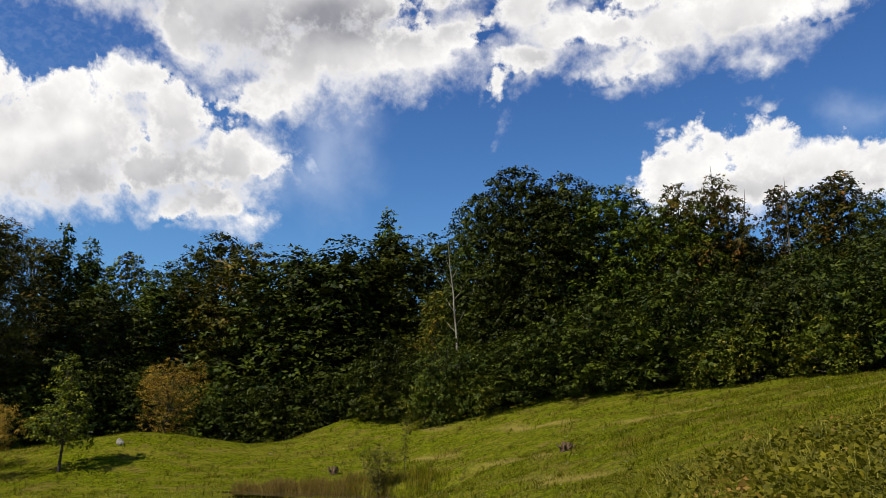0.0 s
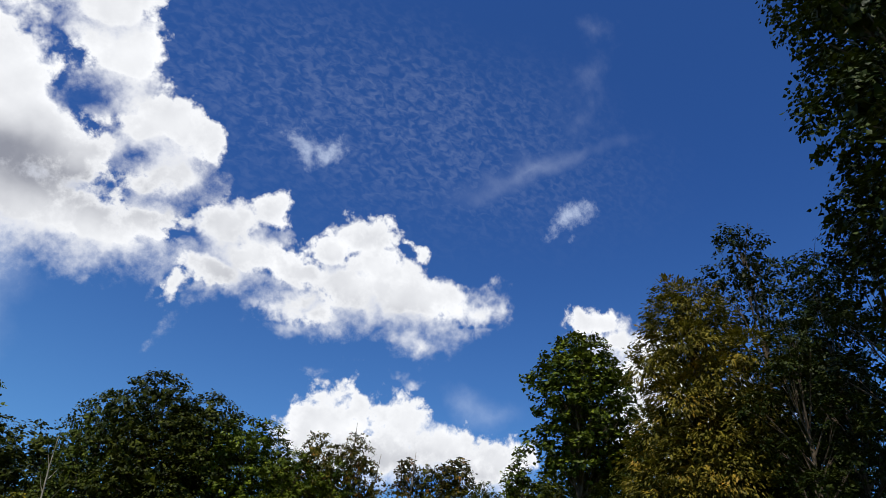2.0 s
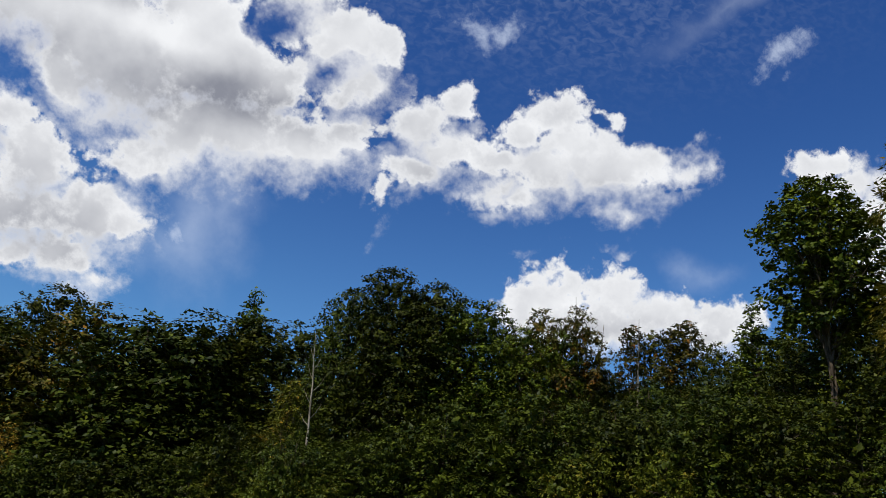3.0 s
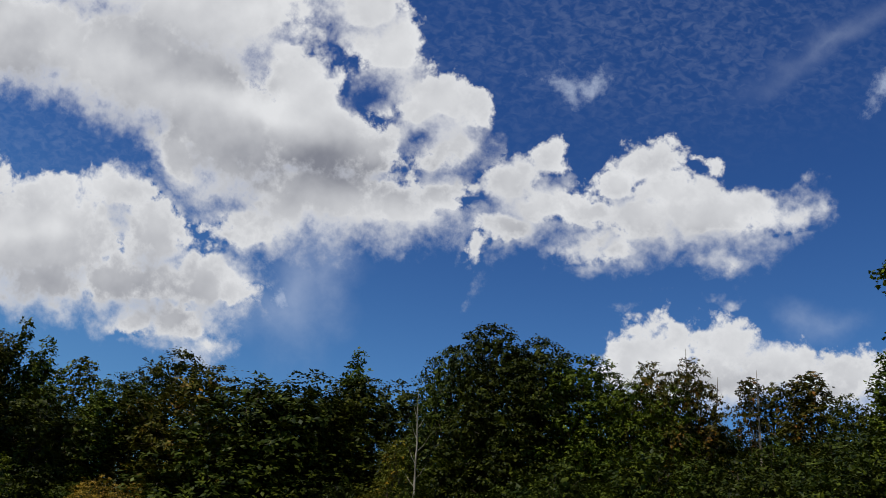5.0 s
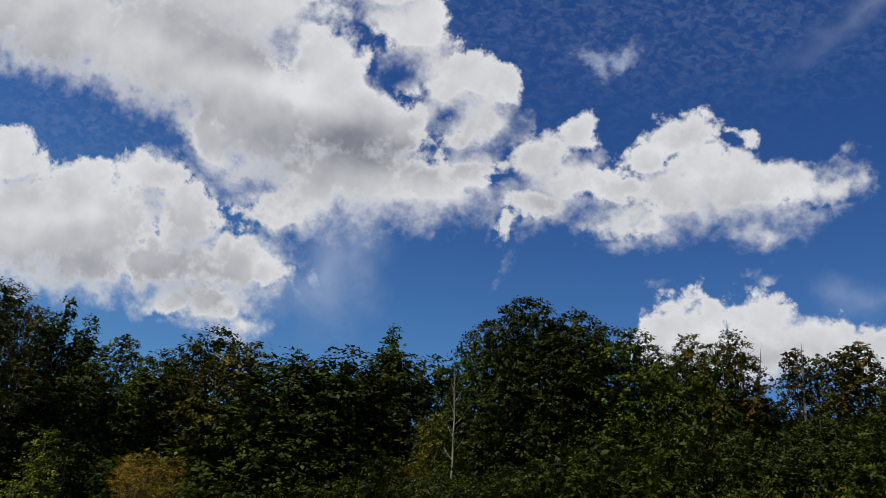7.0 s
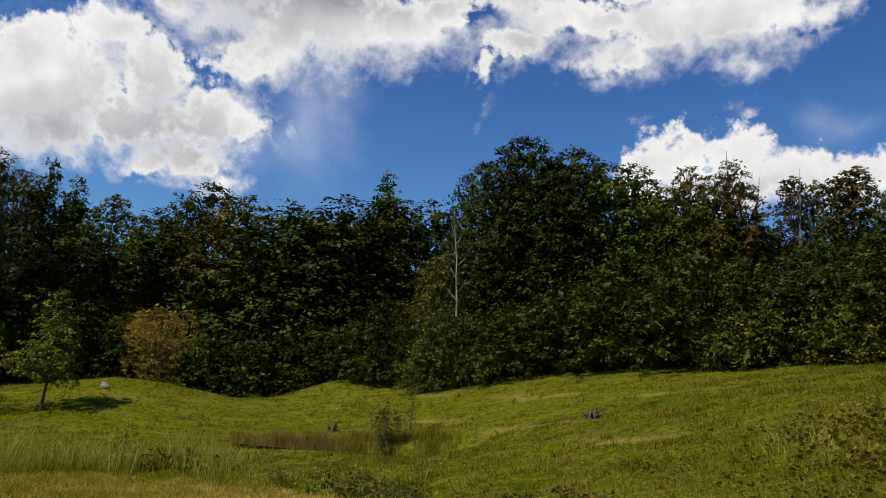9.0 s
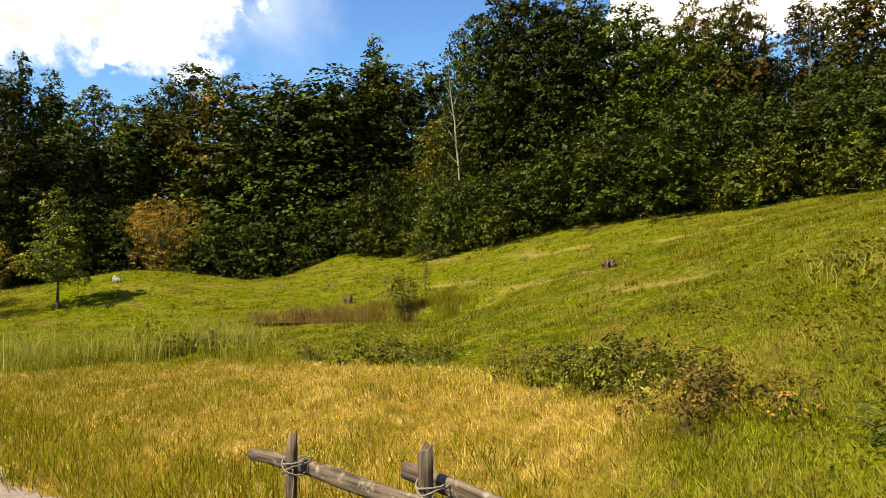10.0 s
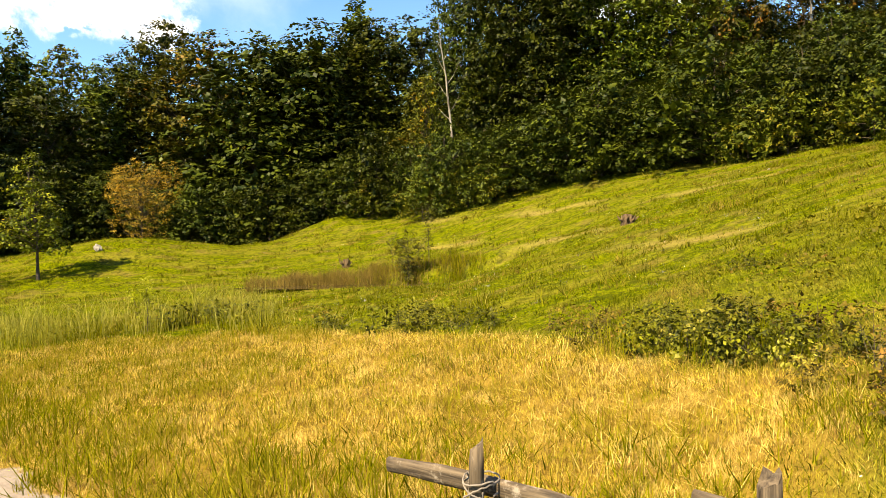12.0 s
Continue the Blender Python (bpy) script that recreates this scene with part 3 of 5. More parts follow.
def plumes(height, width, rng):
    """Lobes for a crown of several upright plumes, each drawn out to a point."""
    out = [((0, 0, height * 0.42), (width * 0.3, width * 0.3, height * 0.36))]
    for i in range(7):
        a, far = 2.4 * i, (0.0 if i == 0 else width * 0.34 * rng.uniform(0.3, 1.0))
        top = height * (1.0 - 0.3 * far / width - (0.0 if i == 0 else rng.uniform(0.0, 0.07)))
        for f in (0.12, 0.3, 0.48, 0.64, 0.78, 0.89, 0.97):
            r = width * 0.2 * (1 - f) ** 0.6 + 0.3
            out.append(((far * (1.3 - 0.4 * f) * math.cos(a), far * (1.3 - 0.4 * f) * math.sin(a), top * f), (r, r, top * 0.1)))
    return out


def heads(rng, count, low, high, wide, size, flat=0.65):
    """Lobes strewn inside an egg-shaped crown from low to high."""
    out = []
    for i in range(count):
        f = (i + 0.5) / count
        r = wide * math.sqrt(max(0.05, 1 - (2 * f - 0.9) ** 2)) * rng.uniform(0.35, 1.0)
        a = 2.4 * i + rng.uniform(-0.4, 0.4)
        q = size * rng.uniform(0.75, 1.25)
        out.append(((r * math.cos(a), r * math.sin(a), low + (high - low) * f), (q, q, q * flat)))
    return out


R = np.random.default_rng(11)
far_trees = "trees of the wood"
KINDS = {
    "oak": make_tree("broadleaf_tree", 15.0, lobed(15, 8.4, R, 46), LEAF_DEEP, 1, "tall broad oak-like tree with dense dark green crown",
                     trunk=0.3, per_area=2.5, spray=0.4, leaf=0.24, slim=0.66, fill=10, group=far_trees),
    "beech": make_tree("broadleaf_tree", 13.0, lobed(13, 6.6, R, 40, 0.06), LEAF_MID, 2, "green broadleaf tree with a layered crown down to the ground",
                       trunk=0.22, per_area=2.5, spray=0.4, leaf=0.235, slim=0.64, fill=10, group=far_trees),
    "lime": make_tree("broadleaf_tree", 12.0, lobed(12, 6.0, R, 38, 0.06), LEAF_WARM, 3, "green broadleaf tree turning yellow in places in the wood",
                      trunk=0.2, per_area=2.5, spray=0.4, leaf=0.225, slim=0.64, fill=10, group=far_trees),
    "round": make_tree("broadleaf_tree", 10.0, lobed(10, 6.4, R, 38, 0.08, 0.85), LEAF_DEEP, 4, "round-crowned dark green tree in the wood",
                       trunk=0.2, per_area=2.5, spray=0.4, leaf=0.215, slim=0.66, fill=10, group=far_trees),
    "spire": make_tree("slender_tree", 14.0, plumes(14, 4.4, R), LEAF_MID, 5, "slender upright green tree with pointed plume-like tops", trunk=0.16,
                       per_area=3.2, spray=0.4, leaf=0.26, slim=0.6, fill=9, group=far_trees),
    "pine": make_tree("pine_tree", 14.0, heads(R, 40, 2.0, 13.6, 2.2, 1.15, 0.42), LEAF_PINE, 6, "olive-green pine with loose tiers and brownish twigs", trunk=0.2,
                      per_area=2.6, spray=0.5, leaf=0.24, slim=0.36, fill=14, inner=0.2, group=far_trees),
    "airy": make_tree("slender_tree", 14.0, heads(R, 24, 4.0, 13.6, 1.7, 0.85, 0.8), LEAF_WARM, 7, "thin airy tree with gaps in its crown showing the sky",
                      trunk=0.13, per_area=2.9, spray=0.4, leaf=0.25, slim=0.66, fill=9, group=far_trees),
}
BUSH = {
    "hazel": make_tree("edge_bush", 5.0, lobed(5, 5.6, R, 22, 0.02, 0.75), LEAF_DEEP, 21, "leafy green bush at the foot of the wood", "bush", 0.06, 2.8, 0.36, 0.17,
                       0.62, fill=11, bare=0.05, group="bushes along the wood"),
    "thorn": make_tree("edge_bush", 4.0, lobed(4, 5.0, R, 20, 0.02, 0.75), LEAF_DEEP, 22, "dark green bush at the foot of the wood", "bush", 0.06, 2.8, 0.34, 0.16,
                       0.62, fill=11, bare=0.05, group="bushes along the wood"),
    "yellow": make_tree("edge_bush", 3.0, lobed(3, 4.0, R, 14, 0.04, 0.7), LEAF_LIGHT, 23, "low light-green bush with yellowing leaves in front of the wood", "bush",
                        0.04, 3.6, 0.32, 0.17, 0.6, fill=10, bare=0.05, group="bushes along the wood"),
}
USED = set()


def plant(stock, kind, x, y, height, wide=1.0, turn=0.0, label=""):
    """Stands a tree of that kind and height on the ground; the first one is the built one itself."""
    first = stock[kind]
    k = height / first["height"]
    m = Matrix.Translation((x, y, float(ground_height(x, y)) - 0.05)) @ Matrix.Rotation(turn, 4, "Z")
    size = Vector((k * wide, k * wide, k))
    if first.name in USED:
        ob = copy_thing(first, m)
    else:
        USED.add(first.name)
        ob = first
        ob.matrix_basis = m
    ob.scale = size
    return tagged(ob, label)


def by_bearing(az, el, far):
    """Place and height of a tree whose top is seen from the start of the walk at that bearing and elevation."""
    x, y = far * math.sin(radians(az)), far * math.cos(radians(az))
    return x, y, 1.65 + far * math.tan(radians(el)) - float(ground_height(x, y))


# the skyline of the wood: kind, bearing, elevation of the top, distance, breadth
SKYLINE = [
    ("pine", -37.0, 13.8, 51.5, 1.15), ("pine", -33.2, 12.8, 50.5, 1.15), ("pine", -35.0, 11.4, 50, 1.1), ("spire", -29.4, 12.3, 57, 1.0), ("spire", -27.6, 11.5, 58, 1.1),
    ("airy", -24.9, 11.4, 60, 1.0), ("spire", -26.2, 9.8, 56, 1.2), ("pine", -31.2, 11.6, 56, 1.2), ("spire", -23.0, 9.6, 55, 1.4), ("round", -26.5, 8.6, 53, 1.2), ("round", -10.0, 12.2, 53, 1.2), ("beech", -6.0, 12.9, 53, 1.1), ("beech", -21.5, 11.0, 58, 1.2), ("beech", -18.6, 13.4, 60, 1.0), ("lime", -15.9, 12.7, 55, 1.2),
    ("round", -12.3, 12.7, 52, 1.3), ("round", -8.2, 13.5, 52, 1.2), ("spire", -4.7, 15.2, 53, 1.1), ("beech", -3.2, 13.9, 52, 1.1),
    ("round", -0.2, 14.1, 52, 1.1), ("oak", 3.4, 17.4, 45, 0.8), ("oak", 6.9, 19.5, 43, 0.9), ("oak", 10.3, 18.7, 43, 1.0),
    ("beech", 13.6, 17.6, 42, 1.0), ("beech", 16.4, 16.3, 42, 0.9), ("lime", 19.3, 17.2, 42, 0.8), ("lime", 22.3, 17.6, 40, 0.75),
    ("beech", 17.8, 15.6, 41, 0.9), ("beech", 21.0, 15.4, 40, 0.9), ("airy", 26.8, 16.2, 42, 0.9), ("airy", 28.6, 15.8, 43, 0.9), ("airy", 31.0, 16.6, 42, 1.1), ("beech", 33.6, 15.0, 40, 0.8),
    ("beech", 26.0, 12.4, 43, 1.1), ("round", 29.5, 12.6, 43, 1.2), ("beech", 32.0, 12.8, 42, 1.1), ("beech", 35.5, 13.0, 41, 1.2), ("beech", 23.5, 13.0, 43, 1.1), ("airy", 29.8, 16.0, 42, 1.0), ("round", 28.0, 12.0, 38, 1.0), ("round", 32.0, 12.4, 37, 1.0), ("spire", 36.0, 17.0, 38, 1.2), ("spire", 38.5, 16.4, 38, 1.2),
]
rt = np.random.default_rng(5)
for kind, az, el, far, wide in SKYLINE:
    x, y, h = by_bearing(az, el, far)
    plant(KINDS, kind, x, y, h, wide, rt.uniform(0, 6.3))
# lower trees that close the wood in front of the skyline, in two rows
for i in range(38):
    row, k = divmod(i, 19)
    az = -41 + 81 * (k + 0.5 + 0.5 * row) / 19 + rt.uniform(-0.8, 0.8)
    top = float(np.interp(az, [-40, -30, -20, -10, 0, 5, 12, 22, 30, 40], [8.6, 7.4, 8.4, 9.4, 10.0, 12, 13, 12.5, 10.5, 10.5])) - 3.2 * (1 - row)
    edge = float(np.interp(az, [-40, -25, -14, -5, 3, 17, 27, 33, 40], [55, 53, 51.5, 47, 42.5, 37.5, 35, 34, 31]))
    x, y, h = by_bearing(az, top + rt.uniform(-1.6, 1.0), edge + 1.2 + 3.4 * row + rt.uniform(0, 0.8))
    plant(KINDS, ("beech", "round", "lime", "beech", "round", "oak", "spire")[i % 7], x, y, h, rt.uniform(1.0, 1.3), rt.uniform(0, 6.3))
# bushes along the foot of the wood
for i in range(30):
    az = -40 + 80 * (i + 0.5) / 30 + rt.uniform(-0.6, 0.6)
    edge = float(np.interp(az, [-40, -25, -14, -5, 3, 17, 27, 33, 40], [52.5, 50.5, 49, 45, 40.5, 35.8, 33.5, 32.5, 29.5]) - rt.uniform(0.0, 1.2))
    x, y = edge * math.sin(radians(az)), edge * math.cos(radians(az))
    plant(BUSH, ("hazel", "thorn", "hazel")[i % 3], x, y, rt.uniform(3.6, 5.6), rt.uniform(0.85, 1.15), rt.uniform(0, 6.3))
for az, far, h in ((-5.2, 45, 2.4), (-1.5, 41, 2.2), (0.2, 41.5, 3.0), (2.0, 40.5, 2.6), (3.6, 39.6, 2.2), (21.5, 33.6, 2.3), (24.0, 33.2, 2.6), (29, 32, 2.4)):
    plant(BUSH, "yellow", (far - 1.5) * math.sin(radians(az)), (far - 1.5) * math.cos(radians(az)), h, 0.95, az)
# the tall trees beside the walk on the right
side = {
    "maple": make_tree("maple_tree", 17.0, heads(R, 44, 8.6, 16.0, 2.1, 1.15, 0.75), LEAF_MID, 31, "dark green maple with a rounded crown and gaps", trunk=0.22,
                       per_area=4.0, spray=0.36, leaf=0.22, slim=0.7, fill=11),
    "willow": make_tree("willow_tree", 14.0, heads(R, 36, 3.0, 13.2, 2.1, 1.05, 0.95), LEAF_WILLOW, 32, "yellowish willow with narrow fluttering leaves", trunk=0.2,
                        per_area=6.5, spray=0.4, leaf=0.2, slim=0.34, droop=0.25, fill=20, inner=0.2, core=90),
    "ash": make_tree("ash_tree", 17.0, heads(R, 26, 3.5, 16.3, 2.6, 1.1, 0.6), LEAF_SHADED, 33, "tall dark loose-crowned ash tree with bare twigs at the top",
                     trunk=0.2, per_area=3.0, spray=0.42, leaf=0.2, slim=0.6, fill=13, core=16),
    "poplar": make_tree("poplar_tree", 22.0, [((R.uniform(1.2, 2.3) * math.cos(2.4 * i), R.uniform(1.2, 2.3) * math.sin(2.4 * i), 1.2 + 0.34 * i), (1.5, 1.5, 1.1)) for i in range(60)], LEAF_SHADED, 34, "very tall dense dark poplar beside the path", trunk=0.35,
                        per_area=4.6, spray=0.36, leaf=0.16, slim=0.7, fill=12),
}
tip = bmesh.new()
for a, up in ((0.3, 2.4), (1.4, 1.5), (2.9, 1.1)):
    tube(tip, [(0, 0, 15.2), (0.35 * math.cos(a), 0.35 * math.sin(a), 15.2 + 0.5 * up), (0.7 * math.cos(a), 0.7 * math.sin(a), 15.2 + up)], [0.035, 0.022, 0.008], 5)
part("bare_twig", tip, BARK, side["ash"], "bare dead twigs")
for kind, az, el, far, wide in (("maple", 41.2, 27.0, 31, 1.1), ("willow", 50.6, 31.0, 24, 1.05), ("ash", 56.0, 34.3, 26, 0.85), ("ash", 61.0, 31.8, 25, 0.9),
                                ("poplar", 75.0, 55.0, 18.5, 1.0), ("ash", 66.0, 36.0, 21, 0.9), ("ash", 58.5, 27.0, 22, 1.0)):
    x, y, h = by_bearing(az, el, far)
    plant(side, kind, x, y, h, wide, az)
for kind, az, el, far, wide in (("beech", 44.2, 19.5, 34, 1.0), ("round", 47.5, 21.0, 31, 1.0), ("beech", 39.5, 16.0, 36, 1.0), ("round", 53.5, 22.0, 28, 1.0), ("oak", 60.0, 25.0, 28, 0.9), ("round", 38.5, 14.0, 33, 1.0), ("beech", 42.0, 16.0, 32, 0.9), ("round", 46.0, 17.0, 28, 1.0), ("beech", 50.5, 18.0, 26, 0.9), ("round", 56.0, 18.0, 24, 1.0)):
    x, y, h = by_bearing(az, el, far)
    plant(KINDS, kind, x, y, h, wide, az)
for az, far, h in ((37, 29, 4), (42, 27, 3.5), (47, 24, 3), (52, 22, 2.6), (57, 20, 2.2), (62, 18, 2.0), (68, 16, 1.8), (75, 15, 1.8)):
    plant(BUSH, ("hazel", "thorn")[far % 2], far * math.sin(radians(az)), far * math.cos(radians(az)), h, 1.0, az)

# ---- grass, weeds and reeds ----
def grass_material(name, low, high, tip, rough=0.7, swath=None, worn=None, mown=False):
    m = bpy.data.materials.new(name)
    m.use_nodes = True
    n = Nodes(m.node_tree)
    each = n.tree.nodes.new("ShaderNodeNewGeometry").outputs["Random Per Island"]
    place = n.tree.nodes.new("ShaderNodeTexCoord").outputs["Object"]
    colour = n.mix(each, low, high)
    colour = n.mix(n.math("MULTIPLY", n.ramp(n.noise(place, 0.7, 4.0, 0.6), 0.42, 0.68), n.ramp(each, 0.1, 0.7)), colour, tip)
    if swath:
        # drier strips along the slope
        lay = n.tree.nodes.new("ShaderNodeMapping")
        lay.inputs["Rotation"].default_value, lay.inputs["Scale"].default_value = (0, 0, radians(12)), (0.06, 0.34, 0.2)
        n.put(lay.inputs[0], place)
        strips = n.ramp(n.noise(lay.outputs[0], 1.6, 6.0, 0.65), 0.5, 0.6)
        colour = n.mix(n.math("MULTIPLY", strips, n.ramp(each, 0.0, 0.8, 0.2, 0.8)), colour, swath)
        colour = n.mix(n.math("MULTIPLY", n.ramp(n.noise(place, 5.0, 4.0, 0.7), 0.48, 0.62), 0.6), colour, (0.045, 0.06, 0.002))
        worn = n.ramp(n.noise(place, 1.7, 5.0, 0.65), 0.53, 0.66)
        colour = n.mix(n.math("MULTIPLY", worn, 0.5), colour, (0.14, 0.09, 0.02))
    if mown:
        # greener and paler patches of the stubble, and dark spots painting shaded gaps
        colour = n.mix(n.math("MULTIPLY", n.ramp(n.noise(place, 1.1, 4.0, 0.6), 0.5, 0.6), 0.75), colour, (0.3, 0.27, 0.016))
        colour = n.mix(n.math("MULTIPLY", n.ramp(n.noise(place, 1.9, 4.0, 0.6), 0.52, 0.6), 0.75), colour, (0.78, 0.57, 0.17))
        colour = n.mix(n.math("MULTIPLY", n.ramp(n.noise(place, 14.0, 2.0, 0.6), 0.48, 0.62), 0.8), colour, (0.15, 0.085, 0.02))
    if worn:
        colour = n.mix(n.math("MULTIPLY", n.ramp(n.noise(place, 2.6, 5.0, 0.65), 0.54, 0.68), 0.75), colour, worn)
    bsdf = n.add("ShaderNodeBsdfPrincipled", Roughness=rough)
    bsdf.inputs["Specular IOR Level"].default_value = 0.0
    n.put(bsdf.inputs["Base Color"], colour)
    glow = n.add("ShaderNodeBsdfTranslucent")
    n.put(glow.inputs["Color"], colour)
    both = n.tree.nodes.new("ShaderNodeMixShader")
    both.inputs[0].default_value = 0.4
    n.put(both.inputs[1], bsdf.outputs[0])
    n.put(both.inputs[2], glow.outputs[0])
    n.add("ShaderNodeOutputMaterial", Surface=both.outputs[0])
    return m


def blades(name, x, y, height, width, mat, seed, lean=0.35, sink=0.02, base=None, plain=False, comb=1.1):
    """Single curved blades, each a strip of three triangles."""
    rng = np.random.default_rng(seed)
    k = len(x)
    z = ground_height(x, y) - sink if base is None else base
    foot = np.stack([x, y, z], 1)
    h = height * rng.uniform(0.5, 1.35, k) * (1 + 0.3 * np.sin(2.7 * x + 1.3 * y) * np.sin(2.1 * y - 1.7 * x))
    a = rng.uniform(0, 2 * math.pi, k)
    face = np.stack([np.cos(a), np.sin(a), 0 * a], 1)
    # neighbours lean much the same way
    b = 2.5 * np.sin(1.9 * x + 1.1 * np.sin(2.3 * y)) + 2.5 * np.sin(1.6 * y - 0.7 * x) + rng.normal(size=k) * comb
    bend = np.stack([np.cos(b), np.sin(b), 0 * b], 1) * (h * lean * np.abs(rng.normal(size=k)))[:, None]
    w = (width * rng.uniform(0.6, 1.4, k))[:, None] * face * 0.5
    up = np.array([0, 0, 1.0]) * h[:, None]
    mid, top = foot + 0.55 * up + 0.3 * bend, foot + up * 0.97 + bend
    if plain:
        me = tri_mesh(name, np.stack([foot - w, foot + w, top], 1).reshape(-1, 3), np.arange(3 * k).reshape(-1, 3))
        me.materials.append(mat)
        return new(name, me)
    v = np.stack([foot - w, foot + w, mid - 0.8 * w, mid + 0.8 * w, top], 1).reshape(-1, 3)
    i = 5 * np.arange(k)[:, None]
    t = np.concatenate([i + [0, 1, 3], i + [0, 3, 2], i + [2, 3, 4]], 1).reshape(-1, 3)
    me = tri_mesh(name, v, t)
    me.materials.append(mat)
    return new(name, me)


def strew(rng, count, x0, x1, y0, y1, weight=None):
    x, y = rng.uniform(x0, x1, count), rng.uniform(y0, y1, count)
    if weight is None:
        return x, y
    keep = rng.random(count) < weight(x, y)
    return x[keep], y[keep]


def tufted(rng, x, y, spread, per):
    """Several blades round each place."""
    k = len(x)
    return (np.repeat(x, per) + rng.normal(size=k * per) * spread, np.repeat(y, per) + rng.normal(size=k * per) * spread)


def dry_pond(x, y):
    a, b = pond_at(x, y)
    return ((a / 4.5) ** 2 + (b / 0.8) ** 2) > 1


STRAW = grass_material("straw", (0.15, 0.095, 0.012), (0.9, 0.68, 0.11), (0.27, 0.235, 0.014), worn=(0.26, 0.145, 0.05), mown=True)
STALK = grass_material("pale_stalk", (0.42, 0.29, 0.07), (0.88, 0.66, 0.2), (0.64, 0.45, 0.1))
FEATHER = grass_material("feathery_grass", (0.16, 0.16, 0.015), (0.5, 0.44, 0.1), (0.3, 0.29, 0.025))
TURF = grass_material("turf", (0.022, 0.038, 0.001), (0.118, 0.138, 0.004), (0.165, 0.14, 0.006), swath=(0.25, 0.19, 0.026))
TURF_NEAR = grass_material("near_turf", (0.075, 0.09, 0.006), (0.37, 0.36, 0.035), (0.46, 0.37, 0.06), worn=(0.24, 0.16, 0.045))
LUSH = grass_material("lush_grass", (0.055, 0.066, 0.002), (0.24, 0.23, 0.01), (0.3, 0.25, 0.02))
REED = grass_material("reed", (0.1, 0.07, 0.016), (0.38, 0.26, 0.07), (0.22, 0.16, 0.03))

g = np.random.default_rng(77)
# hay meadow, denser towards the fence
def hay(x, y):
    return meadow(x, y) * (1 - track(x, y))


x, y = strew(g, 34000, -12, 0.8, 3.2, 9.5, lambda x, y: 0.95 * hay(x, y))
x, y = tufted(g, x, y, 0.032, 9)
tagged(blades("hay_grass", x, y, 0.08, 0.007, STRAW, 1, 0.7, plain=True, comb=4), "dry yellow hay grass of the meadow", "grass", kind="stuff")
x, y = strew(g, 26000, -13, 0.5, 9.5, 19.5, lambda x, y: 0.9 * hay(x, y))
x, y = tufted(g, x, y, 0.045, 7)
tagged(blades("hay_grass", x, y, 0.09, 0.014, STRAW, 2, 0.6, plain=True, comb=4), "dry yellow hay grass of the meadow", "grass", kind="stuff")
x, y = strew(g, 52000, -12, 0.8, 3.2, 18, lambda x, y: 0.7 * hay(x, y) * (np.sin(1.7 * x + y) * np.sin(1.1 * y - 2 * x) > -0.35))
tagged(blades("hay_stalks", x, y, 0.12, 0.008, STALK, 4, 0.5, comb=4, plain=True), "pale dry stalks standing in the hay", "grass", kind="stuff")
x, y = strew(g, 70000, -12, 0.8, 3.2, 17, lambda x, y: hay(x, y) * (0.25 + 0.75 * (np.sin(1.5 * x + 0.8 * y) * np.sin(1.2 * y - 0.9 * x) > -0.1)))
tagged(blades("cut_straw", x, y, 0.06, 0.012, STALK, 5, 2.4, comb=4, plain=True), "loose cut straw lying on the stubble", "straw", kind="stuff")
# green tufts among the hay
x, y = strew(g, 12000, -12, 0.5, 3.4, 18, lambda x, y: meadow(x, y) * np.clip(0.3 + 0.2 * (-3 - x) - 0.06 * (y - 8) + 0.9 * (x + y < 4.2 + np.sin(3 * x)) + 0.35 * (np.sin(1.1 * x + 0.6 * y) * np.sin(0.9 * y - 0.5 * x) > 0.25), 0.12, 1) * (1 - track(x, y)))
x, y = tufted(g, x, y, 0.09, 8)
tagged(blades("grass_tufts", x, y, np.where(x + y < 4.4, 0.23, 0.15), 0.012, LUSH, 3, 0.7, plain=True, comb=3), "green grass tufts among the dry hay", "grass", kind="stuff")


# pasture: short turf over the slope, thinning with distance
def open_pasture(x, y):
    lush = 0.7 + 0.5 * np.sin(2.9 * x + 1.1 * np.sin(1.7 * y)) * np.sin(2.3 * y + 0.8 * x)
    edge = np.interp(np.degrees(np.arctan2(x, y)), [-45, -25, -14, -5, 3, 17, 27, 33, 45, 70], [47, 47, 49, 45, 40.5, 35.5, 33, 32, 28, 15])
    return (np.hypot(x, y) < edge + 1.0) * np.clip(lush + 0.4 * (y < 9), 0.2, 1) * (1 - 0.9 * np.clip(meadow(x, y) * 1.2, 0, 1)) * dry_pond(x, y) * (1 - track(x, y)) * (1 - 0.35 * np.clip(trail(x, y), 0, 1))


for i, (x0, x1, y0, y1, count, h, w) in enumerate(((-3, 7, 2.3, 12, 250000, 0.06, 0.009), (-14, 14, 12, 24, 150000, 0.06, 0.015),
                                                   (-27, 22, 24, 50, 150000, 0.05, 0.022))):
    x, y = strew(g, count // 6, x0, x1, y0, y1, open_pasture)
    x, y = tufted(g, x, y, 3.0 * w, 6)
    tagged(blades("pasture_grass", x, y, h, w, (TURF_NEAR, TURF, TURF)[i], 10 + i, 0.9, plain=True, comb=4), "short grazed pasture grass, green with yellow patches", "grass", kind="stuff")


x, y = strew(g, 15000, -6, 4, -3, 3.4, open_pasture)
x, y = tufted(g, x, y, 0.03, 4)
tagged(blades("pasture_grass", x, y, 0.06, 0.011, TURF_NEAR, 14, 0.9, plain=True, comb=4), "short trodden grass along the walk", "grass", kind="stuff")

